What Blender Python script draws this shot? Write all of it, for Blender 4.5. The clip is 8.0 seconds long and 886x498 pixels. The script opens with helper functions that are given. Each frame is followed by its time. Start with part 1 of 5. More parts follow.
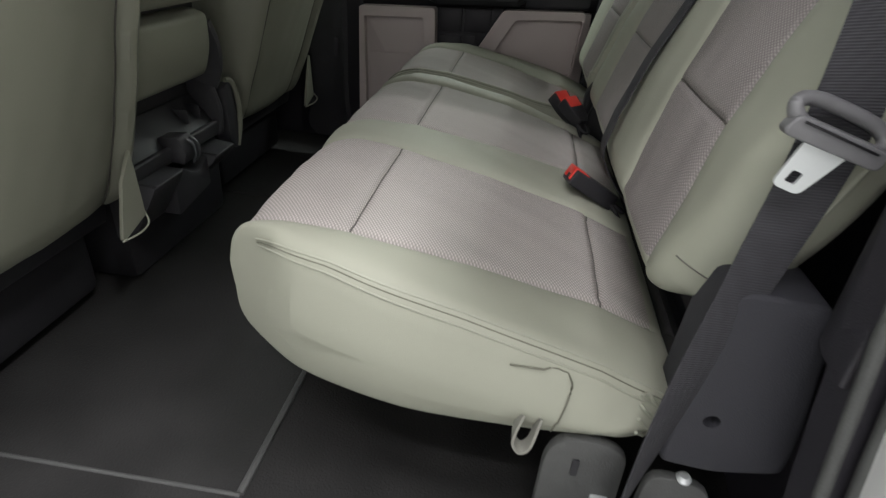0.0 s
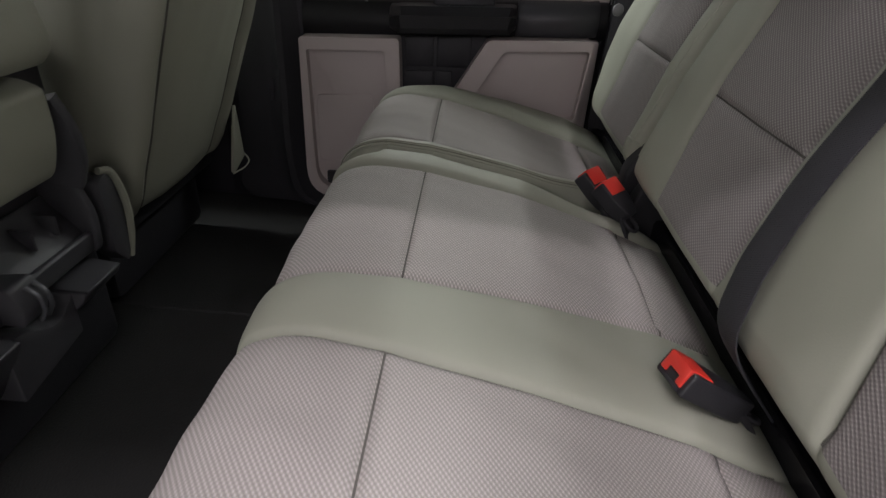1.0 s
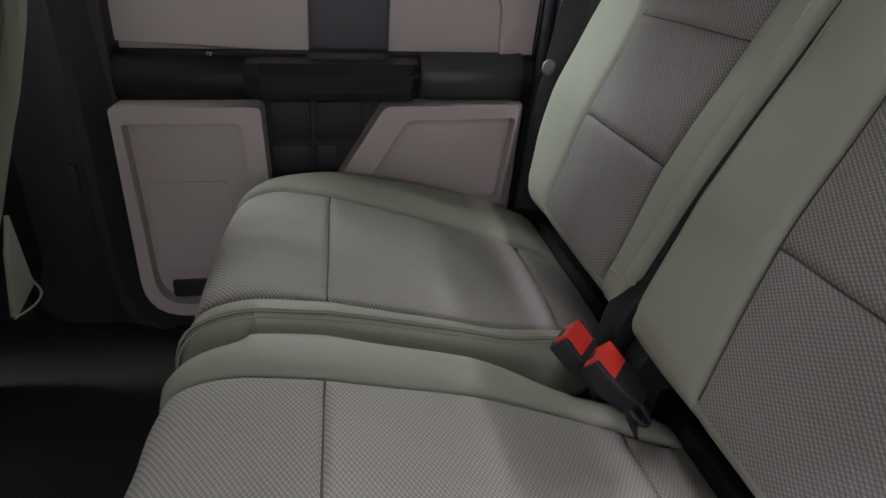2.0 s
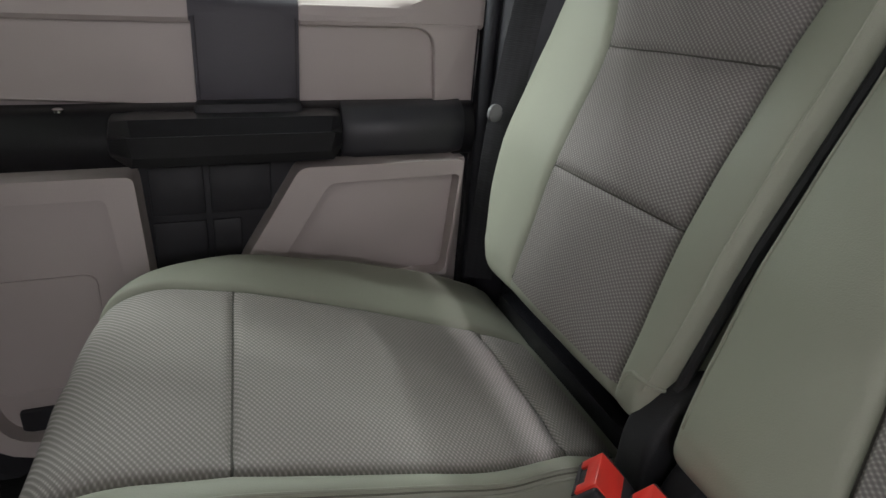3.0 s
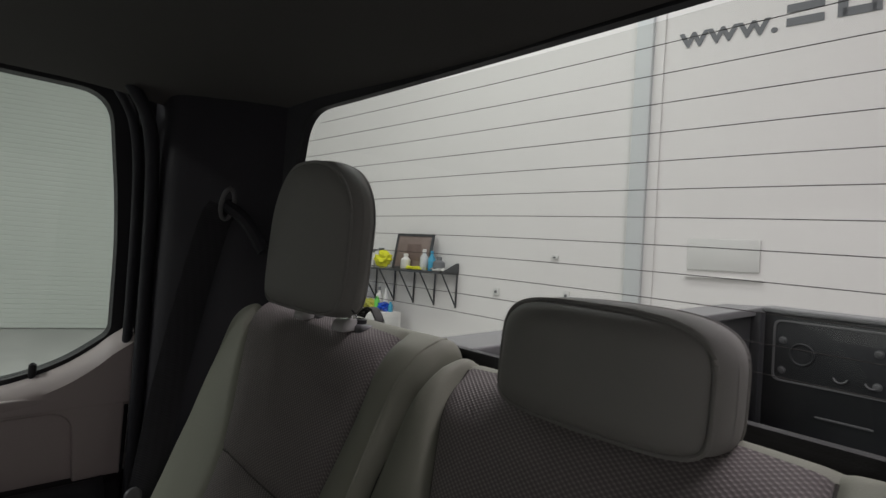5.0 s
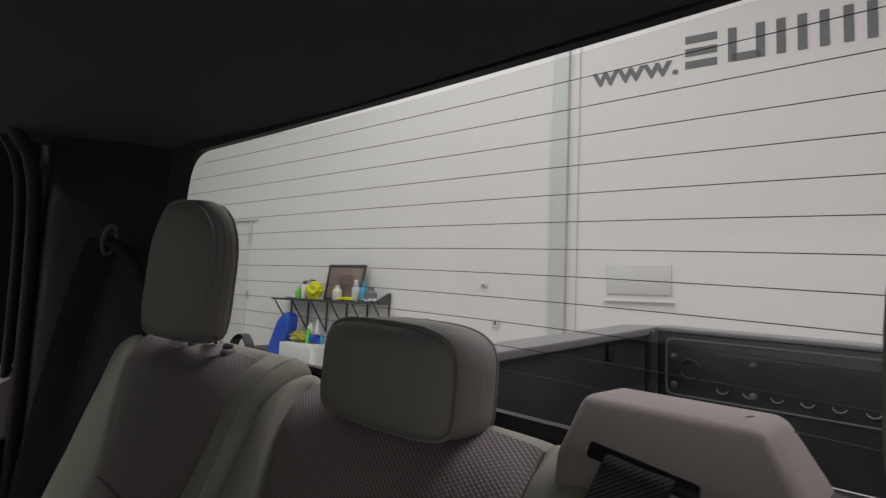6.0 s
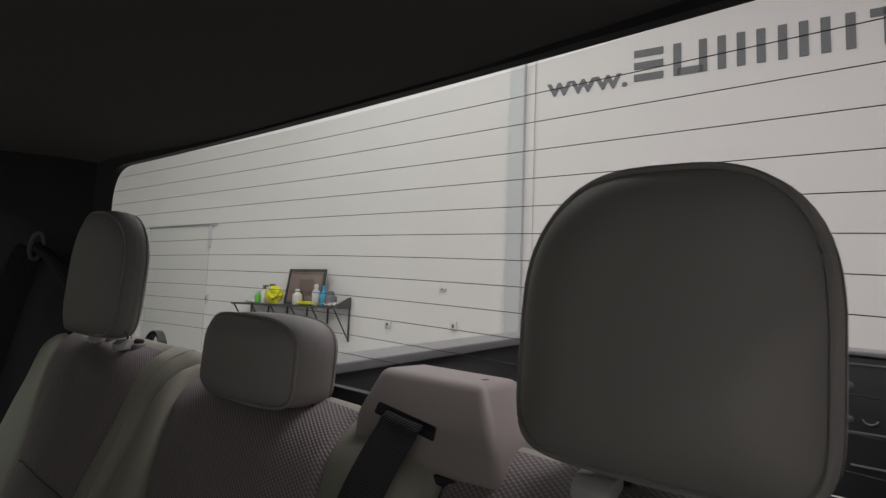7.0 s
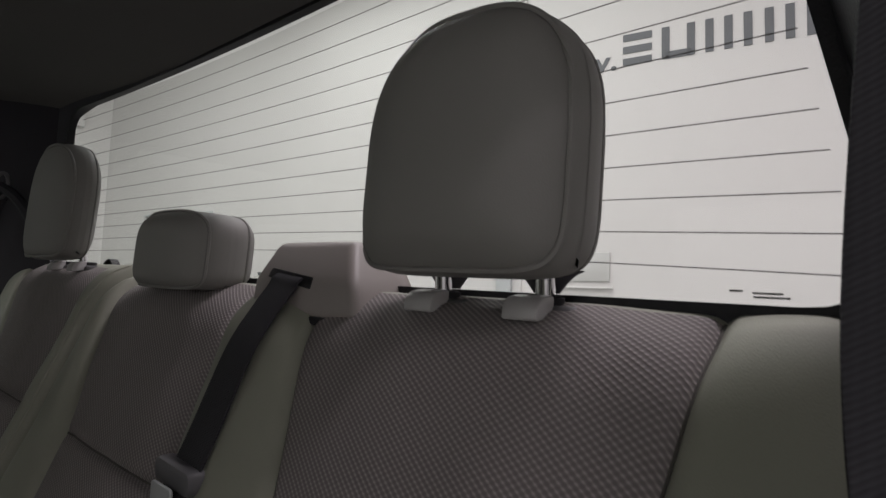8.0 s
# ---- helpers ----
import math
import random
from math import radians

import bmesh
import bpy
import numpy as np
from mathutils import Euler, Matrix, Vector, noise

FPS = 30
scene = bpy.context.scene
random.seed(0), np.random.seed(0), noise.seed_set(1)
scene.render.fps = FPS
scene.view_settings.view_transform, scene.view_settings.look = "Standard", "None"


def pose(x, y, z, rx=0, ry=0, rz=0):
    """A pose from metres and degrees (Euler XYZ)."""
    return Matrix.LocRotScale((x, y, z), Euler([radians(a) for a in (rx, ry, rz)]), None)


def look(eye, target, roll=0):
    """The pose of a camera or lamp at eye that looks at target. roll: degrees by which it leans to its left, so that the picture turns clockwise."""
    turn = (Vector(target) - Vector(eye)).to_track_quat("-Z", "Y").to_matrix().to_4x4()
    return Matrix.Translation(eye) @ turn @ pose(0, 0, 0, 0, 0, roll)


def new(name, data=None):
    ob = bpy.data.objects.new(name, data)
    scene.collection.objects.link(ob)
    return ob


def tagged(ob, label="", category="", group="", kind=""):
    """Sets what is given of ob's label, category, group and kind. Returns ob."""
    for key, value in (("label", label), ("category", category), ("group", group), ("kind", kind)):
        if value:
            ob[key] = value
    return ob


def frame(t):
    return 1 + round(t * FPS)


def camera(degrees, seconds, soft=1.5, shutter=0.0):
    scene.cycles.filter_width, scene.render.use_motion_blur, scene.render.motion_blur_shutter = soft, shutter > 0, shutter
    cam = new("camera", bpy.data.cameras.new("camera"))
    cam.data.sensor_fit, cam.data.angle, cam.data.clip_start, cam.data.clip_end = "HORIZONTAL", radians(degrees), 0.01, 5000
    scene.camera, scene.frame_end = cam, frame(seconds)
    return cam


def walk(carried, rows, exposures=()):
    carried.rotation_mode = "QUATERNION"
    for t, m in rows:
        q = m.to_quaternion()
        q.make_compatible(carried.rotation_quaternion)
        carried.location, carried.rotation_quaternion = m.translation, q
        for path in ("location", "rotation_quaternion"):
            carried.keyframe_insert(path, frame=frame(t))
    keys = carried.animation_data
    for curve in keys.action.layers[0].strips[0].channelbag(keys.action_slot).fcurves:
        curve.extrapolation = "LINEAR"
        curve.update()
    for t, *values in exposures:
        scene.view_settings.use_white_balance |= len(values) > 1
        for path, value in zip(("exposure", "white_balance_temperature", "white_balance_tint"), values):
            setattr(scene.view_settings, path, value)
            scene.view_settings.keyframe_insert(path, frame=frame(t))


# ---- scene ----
cam = camera(76.6, 8.0, soft=1.35, shutter=0.15)
PATH = [
    (0, (0.177, -1.174, 0.687), (-0.016, 0.572, -0.269), 4.5),
    (0.5, (0.1, -0.948, 0.678), (-0.057, 0.807, -0.269), 3.8),
    (1, (0.056, -0.699, 0.718), (0.013, 1.055, -0.243), 3.8),
    (1.5, (0.033, -0.49, 0.754), (0.151, 1.254, -0.217), 3.8),
    (1.7, (0.018, -0.398, 0.755), (0.257, 1.344, -0.198), 4.8),
    (2.8, (0.009, -0.099, 0.731), (0.576, 1.664, -0.025), 4.1),
    (3, (0.021, -0.078, 0.714), (0.672, 1.67, -0.009), 4.4),
    (3.5, (0.075, -0.087, 0.771), (0.928, 1.606, 0.133), 4.5),
    (4, (0.113, -0.128, 0.876), (1.172, 1.525, 0.495), 4.7),
    (4.5, (0.155, -0.159, 0.941), (1.33, 1.457, 0.84), 4.2),
    (5, (0.176, -0.225, 0.989), (1.461, 1.307, 1.04), 3.7),
    (5.2, (0.184, -0.253, 0.995), (1.51, 1.242, 1.09), 3.4),
    (6.3, (0.198, -0.417, 0.989), (1.66, 0.935, 1.169), 2.3),
    (6.5, (0.189, -0.455, 0.991), (1.67, 0.876, 1.173), 2.5),
    (7, (0.194, -0.541, 0.988), (1.703, 0.758, 1.176), 2.2),
    (7.5, (0.212, -0.604, 0.954), (1.739, 0.675, 1.141), 1.9),
    (8, (0.23, -0.661, 0.879), (1.741, 0.639, 1.043), 1.9),
]
EXPOSURES = [(0.0, 0.25, 6250, 10), (0.5, 0.15, 6200, 17), (1.0, 0.38, 6280, 18), (1.5, 0.56, 6080, 18), (2.8, 0.82, 6220, 14), (3.5, 1.12, 6120, 12), (4.0, 0.45, 6200, 12), (4.5, -0.8, 6250, 15), (5.0, -1.45, 6350, 18), (6.5, -1.53, 6460, 21), (7.5, -1.55, 6460, 21), (8.0, -1.15, 6350, 20)]
walk(cam, [(t, look(eye, target, roll)) for t, eye, target, roll in PATH], EXPOSURES)

# ---- light and world ----


def world_sky():
    w = bpy.data.worlds.new("world")
    scene.world = w
    w.use_nodes = True
    bg = w.node_tree.nodes["Background"]
    bg.inputs[0].default_value = (0.75, 0.8, 0.85, 1)
    bg.inputs[1].default_value = 0.3


world_sky()

# the building's frame: its back wall stands a little askew to the truck
BUILD = Matrix.Translation((6.13, 4.0, -0.78)) @ Matrix.Rotation(math.atan(0.2), 4, "Z")
# the truck leans a little towards its open side
TRUCK = Matrix.Translation((0, 0, 0.6)) @ Matrix.Rotation(radians(1.3), 4, "X") @ Matrix.Translation((0, 0, -0.6))


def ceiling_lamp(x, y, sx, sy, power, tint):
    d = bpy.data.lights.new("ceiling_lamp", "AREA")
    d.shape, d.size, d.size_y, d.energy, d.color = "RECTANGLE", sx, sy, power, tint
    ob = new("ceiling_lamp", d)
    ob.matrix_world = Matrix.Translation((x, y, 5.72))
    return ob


# unseen lamps: rosy white on the open door's side, greenish white on the other
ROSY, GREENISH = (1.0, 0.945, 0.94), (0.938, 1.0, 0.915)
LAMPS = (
    # unseen rows over the open door's side, set from the cab's shadow edges
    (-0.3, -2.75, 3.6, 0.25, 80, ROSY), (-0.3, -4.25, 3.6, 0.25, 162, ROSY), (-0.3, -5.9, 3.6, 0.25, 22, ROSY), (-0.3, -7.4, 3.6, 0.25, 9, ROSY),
    # added fill lamps on the same side, tuned for the interior's brightness
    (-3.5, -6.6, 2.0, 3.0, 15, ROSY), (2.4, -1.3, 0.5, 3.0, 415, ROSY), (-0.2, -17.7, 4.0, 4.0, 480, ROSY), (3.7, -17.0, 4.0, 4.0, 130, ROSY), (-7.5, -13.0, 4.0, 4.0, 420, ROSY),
    # added fill lamps over the back wall and the far side
    (4.0, 3.6, 0.25, 5.0, 258, GREENISH), (2.4, 7.6, 0.5, 3.0, 130, GREENISH), (-0.6, 7.2, 0.5, 3.0, 220, GREENISH), (-0.3, 3.4, 3.6, 0.25, 16, GREENISH), (-5.3, 2.7, 0.5, 3.0, 900, GREENISH),
)
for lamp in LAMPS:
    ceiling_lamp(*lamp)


# ---- materials ----
def M(name, base, rough=0.6, metal=0.0, var=0.12, scale=6.0, fine=220.0, bump=0.05, rvar=0.08, coat=0.0, spec=0.5):
    """Plain surface with broad and fine variation and a fine relief."""
    m = bpy.data.materials.new(name)
    m.use_nodes = True
    nt = m.node_tree
    p = nt.nodes["Principled BSDF"]
    p.inputs["Metallic"].default_value = metal
    p.inputs["Specular IOR Level"].default_value = spec
    if coat:
        p.inputs["Coat Weight"].default_value = coat
    tc = nt.nodes.new("ShaderNodeTexCoord")
    n1, n2 = nt.nodes.new("ShaderNodeTexNoise"), nt.nodes.new("ShaderNodeTexNoise")
    n1.inputs["Scale"].default_value, n2.inputs["Scale"].default_value = scale, fine
    n1.inputs["Detail"].default_value = 5
    for n in (n1, n2):
        nt.links.new(tc.outputs["Object"], n.inputs["Vector"])
    mix = nt.nodes.new("ShaderNodeMixRGB")
    mix.inputs[1].default_value = (*[c * (1 - var) for c in base], 1)
    mix.inputs[2].default_value = (*[min(1, c * (1 + var)) for c in base], 1)
    ad = nt.nodes.new("ShaderNodeMath")
    ad.operation = "MULTIPLY_ADD"
    ad.inputs[1].default_value, ad.inputs[2].default_value = 0.3, -0.15
    nt.links.new(n2.outputs["Fac"], ad.inputs[0])
    ad2 = nt.nodes.new("ShaderNodeMath")
    ad2.operation = "ADD"
    nt.links.new(n1.outputs["Fac"], ad2.inputs[0])
    nt.links.new(ad.outputs[0], ad2.inputs[1])
    nt.links.new(ad2.outputs[0], mix.inputs[0])
    nt.links.new(mix.outputs[0], p.inputs["Base Color"])
    mr = nt.nodes.new("ShaderNodeMapRange")
    mr.inputs["To Min"].default_value, mr.inputs["To Max"].default_value = max(0, rough - rvar), min(1, rough + rvar)
    nt.links.new(n1.outputs["Fac"], mr.inputs["Value"])
    nt.links.new(mr.outputs[0], p.inputs["Roughness"])
    if bump:
        b = nt.nodes.new("ShaderNodeBump")
        b.inputs["Strength"].default_value, b.inputs["Distance"].default_value = bump, 0.002
        nt.links.new(n2.outputs["Fac"], b.inputs["Height"])
        nt.links.new(b.outputs[0], p.inputs["Normal"])
    return m


def weave(name, dark, light, pitch=0.0052, slant=0.0, dots=False, cross=0.55, bump=0.5, axes=("Y", "X"), twill=1):
    """Woven cloth: staggered raised dots, or ribs with a finer cross weave."""
    m = M(name, light, 0.85, 0, 0.1, 9, 500, 0.0)
    nt = m.node_tree
    p = nt.nodes["Principled BSDF"]
    tc = nt.nodes.new("ShaderNodeTexCoord")
    sep = nt.nodes.new("ShaderNodeSeparateXYZ")
    nt.links.new(tc.outputs["Object"], sep.inputs[0])

    def math_node(op, a, b=None, c=None):
        n = nt.nodes.new("ShaderNodeMath")
        n.operation = op
        for i, v in enumerate((a, b, c)):
            if v is None:
                continue
            if isinstance(v, (int, float)):
                n.inputs[i].default_value = v
            else:
                nt.links.new(v, n.inputs[i])
        return n.outputs[0]

    a, b = sep.outputs[axes[0]], sep.outputs[axes[1]]
    if dots and axes[1] == "Z":
        # follow the cloth over the backrest's top
        b = math_node("MULTIPLY", math_node("ADD", b, sep.outputs["X"]), 0.8)
    if dots:
        # light dots in staggered columns, drawn out a little along one diagonal
        u, v = math_node("MULTIPLY", a, math.pi / pitch), math_node("MULTIPLY", b, math.pi / (pitch * 0.72))
        d1, d2 = math_node("COSINE", math_node("ADD", u, v)), math_node("COSINE", math_node("SUBTRACT", u, v))
        k1 = 0.32 if twill > 0 else 0.18
        half = math_node("MULTIPLY_ADD", d1, k1, math_node("MULTIPLY_ADD", d2, 0.5 - k1, 0.5))
        f = math_node("MULTIPLY_ADD", math_node("MULTIPLY", half, half), 0.80, 0.14)
    else:
        w1 = math_node("SINE", math_node("MULTIPLY", math_node("MULTIPLY_ADD", b, slant, a), 2 * math.pi / pitch))
        w2 = math_node("SINE", math_node("MULTIPLY", b, 2 * math.pi / (pitch * 1.5)))
        f = math_node("MULTIPLY_ADD", math_node("MULTIPLY_ADD", w2, cross, w1), 0.33, 0.5)
    mix = nt.nodes.new("ShaderNodeMixRGB")
    mix.inputs[1].default_value = (*dark, 1)
    nt.links.new(f, mix.inputs[0])
    old = p.inputs["Base Color"].links[0].from_socket
    nt.links.new(old, mix.inputs[2])
    nt.links.new(mix.outputs[0], p.inputs["Base Color"])
    bp = nt.nodes.new("ShaderNodeBump")
    bp.inputs["Strength"].default_value, bp.inputs["Distance"].default_value = bump, 0.0012
    nt.links.new(f, bp.inputs["Height"])
    nt.links.new(bp.outputs[0], p.inputs["Normal"])
    return m


VINYL = M("sage_vinyl", (0.292, 0.300, 0.243), 0.56, 0, 0.08, 5, 900, 0.15, spec=0.35)
# same vinyl at the front, its shade mixed into a darker colour
VINYL_SHADED = M("sage_vinyl_front_shaded", (0.262, 0.268, 0.212), 0.55, 0, 0.07, 5, 900, 0.12)
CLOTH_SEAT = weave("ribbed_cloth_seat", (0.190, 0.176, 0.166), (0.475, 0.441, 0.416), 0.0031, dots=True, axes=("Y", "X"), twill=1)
# the seat's cloth again, toned down for the shade on the backrests
CLOTH_BACK_SHADED = weave("ribbed_cloth_back_shaded", (0.128, 0.117, 0.114), (0.375, 0.340, 0.330), 0.0031, dots=True, axes=("Y", "Z"), twill=-1)
STITCH = M("olive_seam_thread", (0.13, 0.13, 0.10), 0.8, 0, 0.2, 30, 400, 0.2)
SEAM = M("dark_seam_thread", (0.09, 0.085, 0.075), 0.8, 0, 0.2, 30, 400, 0.2)
CLOTH_HEAD = M("headrest_cloth", (0.245, 0.241, 0.226), 0.62, 0, 0.06, 8, 900, 0.1)
DOOR_TAUPE = M("taupe_door_plastic", (0.455, 0.402, 0.384), 0.5, 0, 0.05, 5, 700, 0.15)
GUIDE_TAUPE = M("taupe_guide_plastic", (0.33, 0.30, 0.28), 0.5, 0, 0.05, 8, 900, 0.05)
BLACK = M("black_plastic", (0.023, 0.023, 0.026), 0.55, 0, 0.2, 7, 600, 0.2, spec=0.35)
# black plastic lightened in colour for the ambient light missing in the footwell
CONSOLE_BLACK = M("lit_black_plastic", (0.050, 0.050, 0.055), 0.5, 0, 0.25, 9, 600, 0.2, spec=0.5)
GLOSS_BLACK = M("glossy_black_plastic", (0.010, 0.010, 0.012), 0.2, 0, 0.2, 9, 400, 0.05)
PULL_GREY = M("grey_fabric_tape", (0.19, 0.19, 0.165), 0.85, 0, 0.2, 30, 500, 0.3)
SATIN = M("satin_black_plastic", (0.0105, 0.0105, 0.012), 0.42, 0, 0.2, 7, 600, 0.15, spec=0.35)
COLLAR_GREY = M("pale_grey_plastic", (0.48, 0.475, 0.465), 0.32, 0, 0.08, 12, 300, 0.05)
TRIM_BLUE = M("blue_black_plastic", (0.027, 0.0275, 0.033), 0.62, 0, 0.15, 6, 600, 0.25, spec=0.3)
GRIP = M("soft_black_grip", (0.027, 0.027, 0.031), 0.42, 0, 0.15, 8, 800, 0.2)
BLACK_SOFT = M("black_leatherette", (0.062, 0.058, 0.07), 0.5, 0, 0.15, 8, 800, 0.25)
TRIM_DARK = M("charcoal_trim", (0.021, 0.0195, 0.0255), 0.6, 0, 0.15, 5, 600, 0.2)
CARPET = M("black_floor_vinyl", (0.0165, 0.0165, 0.016), 0.7, 0, 0.6, 9, 260, 0.7, spec=0.3)
MAT_EDGE = M("grey_mat_edge", (0.062, 0.064, 0.062), 0.6, 0, 0.2, 12, 400, 0.3)
HEADLINER = M("grey_headliner", (0.088, 0.083, 0.080), 0.95, 0, 0.08, 4, 700, 0.3)
WEBBING = weave("belt_webbing", (0.018, 0.018, 0.021), (0.038, 0.038, 0.044), 0.0026, 0.6, cross=0.3, bump=0.5, axes=("Z", "Y"))
RED = M("red_button", (0.72, 0.045, 0.03), 0.35, 0, 0.05, 10, 300, 0.02)
CHROME = M("chrome", (0.75, 0.75, 0.76), 0.12, 1.0, 0.03, 10, 300, 0.0)
STEEL = M("steel_tongue", (0.64, 0.67, 0.67), 0.38, 0.5, 0.08, 20, 300, 0.03)
METAL_DARK = M("dark_steel", (0.09, 0.095, 0.10), 0.45, 0.5, 0.2, 12, 300, 0.1)
GREY_PLASTIC = M("grey_plastic", (0.13, 0.13, 0.135), 0.4, 0, 0.1, 12, 300, 0.05)
WHITE_PAINT = M("white_car_paint", (0.78, 0.78, 0.78), 0.2, 0, 0.02, 3, 200, 0.0, coat=0.5)
BEDLINER = M("black_bed_liner", (0.040, 0.043, 0.047), 0.5, 0.2, 0.5, 3, 120, 0.4)
RAIL_CAP = M("grey_rail_cap", (0.21, 0.215, 0.22), 0.55, 0, 0.12, 5, 300, 0.2)
WALL_WHITE = M("white_painted_wall", (0.79, 0.785, 0.77), 0.8, 0, 0.03, 0.7, 60, 0.06)
POST_GREY = M("blue_grey_post", (0.60, 0.635, 0.64), 0.6, 0, 0.05, 2, 80, 0.05)
SLAT_GREY = M("pale_shutter", (0.60, 0.64, 0.60), 0.6, 0, 0.04, 1.5, 80, 0.03)
RECESS_SHADE = M("recess_shade_grey", (0.68, 0.685, 0.67), 0.6, 0, 0.04, 1.5, 80, 0.03)
CONCRETE = M("grey_concrete", (0.42, 0.42, 0.41), 0.5, 0, 0.2, 1.5, 60, 0.1)
SIGN_GREY = M("grey_sign_paint", (0.16, 0.17, 0.18), 0.6, 0, 0.08, 3, 80, 0.02)
LINE_GREY = M("heater_line", (0.05, 0.042, 0.038), 0.6, 0, 0.1, 10, 100, 0.0)
PRINT_GREY = M("printed_grey", (0.42, 0.42, 0.41), 0.6, 0, 0.1, 10, 100, 0.0)
YELLOW = M("yellow_cloth", (0.72, 0.72, 0.03), 0.9, 0, 0.15, 20, 200, 0.3)
GREEN = M("green_liquid", (0.15, 0.6, 0.10), 0.4, 0, 0.1, 20, 200, 0.0)
BLUE = M("blue_plastic", (0.02, 0.09, 0.55), 0.4, 0, 0.1, 10, 200, 0.0)
CYAN = M("cyan_plastic", (0.05, 0.35, 0.55), 0.4, 0, 0.1, 10, 200, 0.0)
WHITE_PLASTIC = M("white_plastic", (0.75, 0.75, 0.72), 0.4, 0, 0.05, 10, 200, 0.0)
BROWN = M("brown_board", (0.22, 0.17, 0.15), 0.5, 0, 0.25, 5, 100, 0.1)
PLATE_DIM = M("worn_grey_steel", (0.17, 0.175, 0.18), 0.45, 0.2, 0.2, 12, 300, 0.1)
PLATE = M("grey_plate", (0.66, 0.67, 0.65), 0.5, 0, 0.05, 5, 100, 0.0)


def glass(name, tint, rough=0.0):
    m = bpy.data.materials.new(name)
    m.use_nodes = True
    nt = m.node_tree
    nt.nodes.remove(nt.nodes["Principled BSDF"])
    out = nt.nodes["Material Output"]
    tr, gl, mx = nt.nodes.new("ShaderNodeBsdfTransparent"), nt.nodes.new("ShaderNodeBsdfGlossy"), nt.nodes.new("ShaderNodeMixShader")
    tr.inputs[0].default_value = (*tint, 1)
    gl.inputs["Roughness"].default_value = rough
    lw = nt.nodes.new("ShaderNodeLayerWeight")
    pw = nt.nodes.new("ShaderNodeMath")
    pw.operation = "POWER"
    nt.links.new(lw.outputs["Facing"], pw.inputs[0])
    pw.inputs[1].default_value = 5.0
    ma = nt.nodes.new("ShaderNodeMath")
    ma.operation = "MULTIPLY_ADD"
    nt.links.new(pw.outputs[0], ma.inputs[0])
    ma.inputs[1].default_value, ma.inputs[2].default_value = 0.4, 0.02
    nt.links.new(ma.outputs[0], mx.inputs[0])
    nt.links.new(tr.outputs[0], mx.inputs[1])
    nt.links.new(gl.outputs[0], mx.inputs[2])
    nt.links.new(mx.outputs[0], out.inputs[0])
    return m


GLASS_SIDE = glass("side_glass", (0.92, 0.94, 0.92))
GLASS_REAR = glass("rear_glass", (0.92, 0.92, 0.91))


# ---- mesh helpers ----
def thing(name, label, category, m=None, group="", kind=""):
    ob = new(name)
    ob.empty_display_size = 0.05
    ob.matrix_world = TRUCK if m is None else m
    return tagged(ob, label, category, group, kind)


def link_mesh(name, me, material, parent, label="", smooth=True):
    ob = new(name, me)
    me.materials.append(material)
    if smooth:
        me.polygons.foreach_set("use_smooth", [True] * len(me.polygons))
    ob.parent = parent
    if label:
        tagged(ob, label)
    return ob


def part(name, bm, material, parent, label="", smooth=True):
    bmesh.ops.recalc_face_normals(bm, faces=bm.faces)
    me = bpy.data.meshes.new(name)
    bm.to_mesh(me)
    bm.free()
    ob = link_mesh(name, me, material, parent, label, smooth)
    if smooth:
        me.set_sharp_from_angle(angle=radians(38))
    return ob


def solid(name, bm, material, label, category, kind="", m=None, smooth=True):
    ob = part(name, bm, material, None, "", smooth)
    ob.matrix_world = TRUCK if m is None else m
    return tagged(ob, label, category, "", kind)


def bevel_all(bm, r, seg=2, angle=20):
    if r <= 0:
        return
    es = [e for e in bm.edges if len(e.link_faces) == 2 and e.calc_face_angle(0) > radians(angle)]
    bmesh.ops.bevel(bm, geom=es, offset=r, segments=seg, affect="EDGES", profile=0.5, clamp_overlap=True)


def box(x0, x1, y0, y1, z0, z1, r=0.004, seg=2, bm=None):
    b = bmesh.new()
    bmesh.ops.create_cube(b, size=1, matrix=Matrix.Translation(((x0 + x1) / 2, (y0 + y1) / 2, (z0 + z1) / 2)) @ Matrix.Diagonal((x1 - x0, y1 - y0, z1 - z0, 1)))
    bevel_all(b, r, seg)
    return join(bm, b)


def join(bm, b):
    if bm is None:
        return b
    me = bpy.data.meshes.new("tmp")
    b.to_mesh(me)
    bm.from_mesh(me)
    bpy.data.meshes.remove(me)
    b.free()
    return bm


def round_poly(pts, n=5):
    """Corner-rounded closed polygon. pts: (a, b, radius)."""
    out = []
    k = len(pts)
    for i in range(k):
        p0, p1, p2 = (Vector(pts[(i + j) % k][:2]) for j in (-1, 0, 1))
        r = pts[i][2] if len(pts[i]) > 2 else 0
        if r <= 0:
            out.append(p1)
            continue
        d0, d2 = p0 - p1, p2 - p1
        c = min(r, 0.48 * d0.length, 0.48 * d2.length)
        a, b = p1 + d0.normalized() * c, p1 + d2.normalized() * c
        for j in range(n + 1):
            t = j / n
            out.append((1 - t) ** 2 * a + 2 * t * (1 - t) * p1 + t * t * b)
    return out


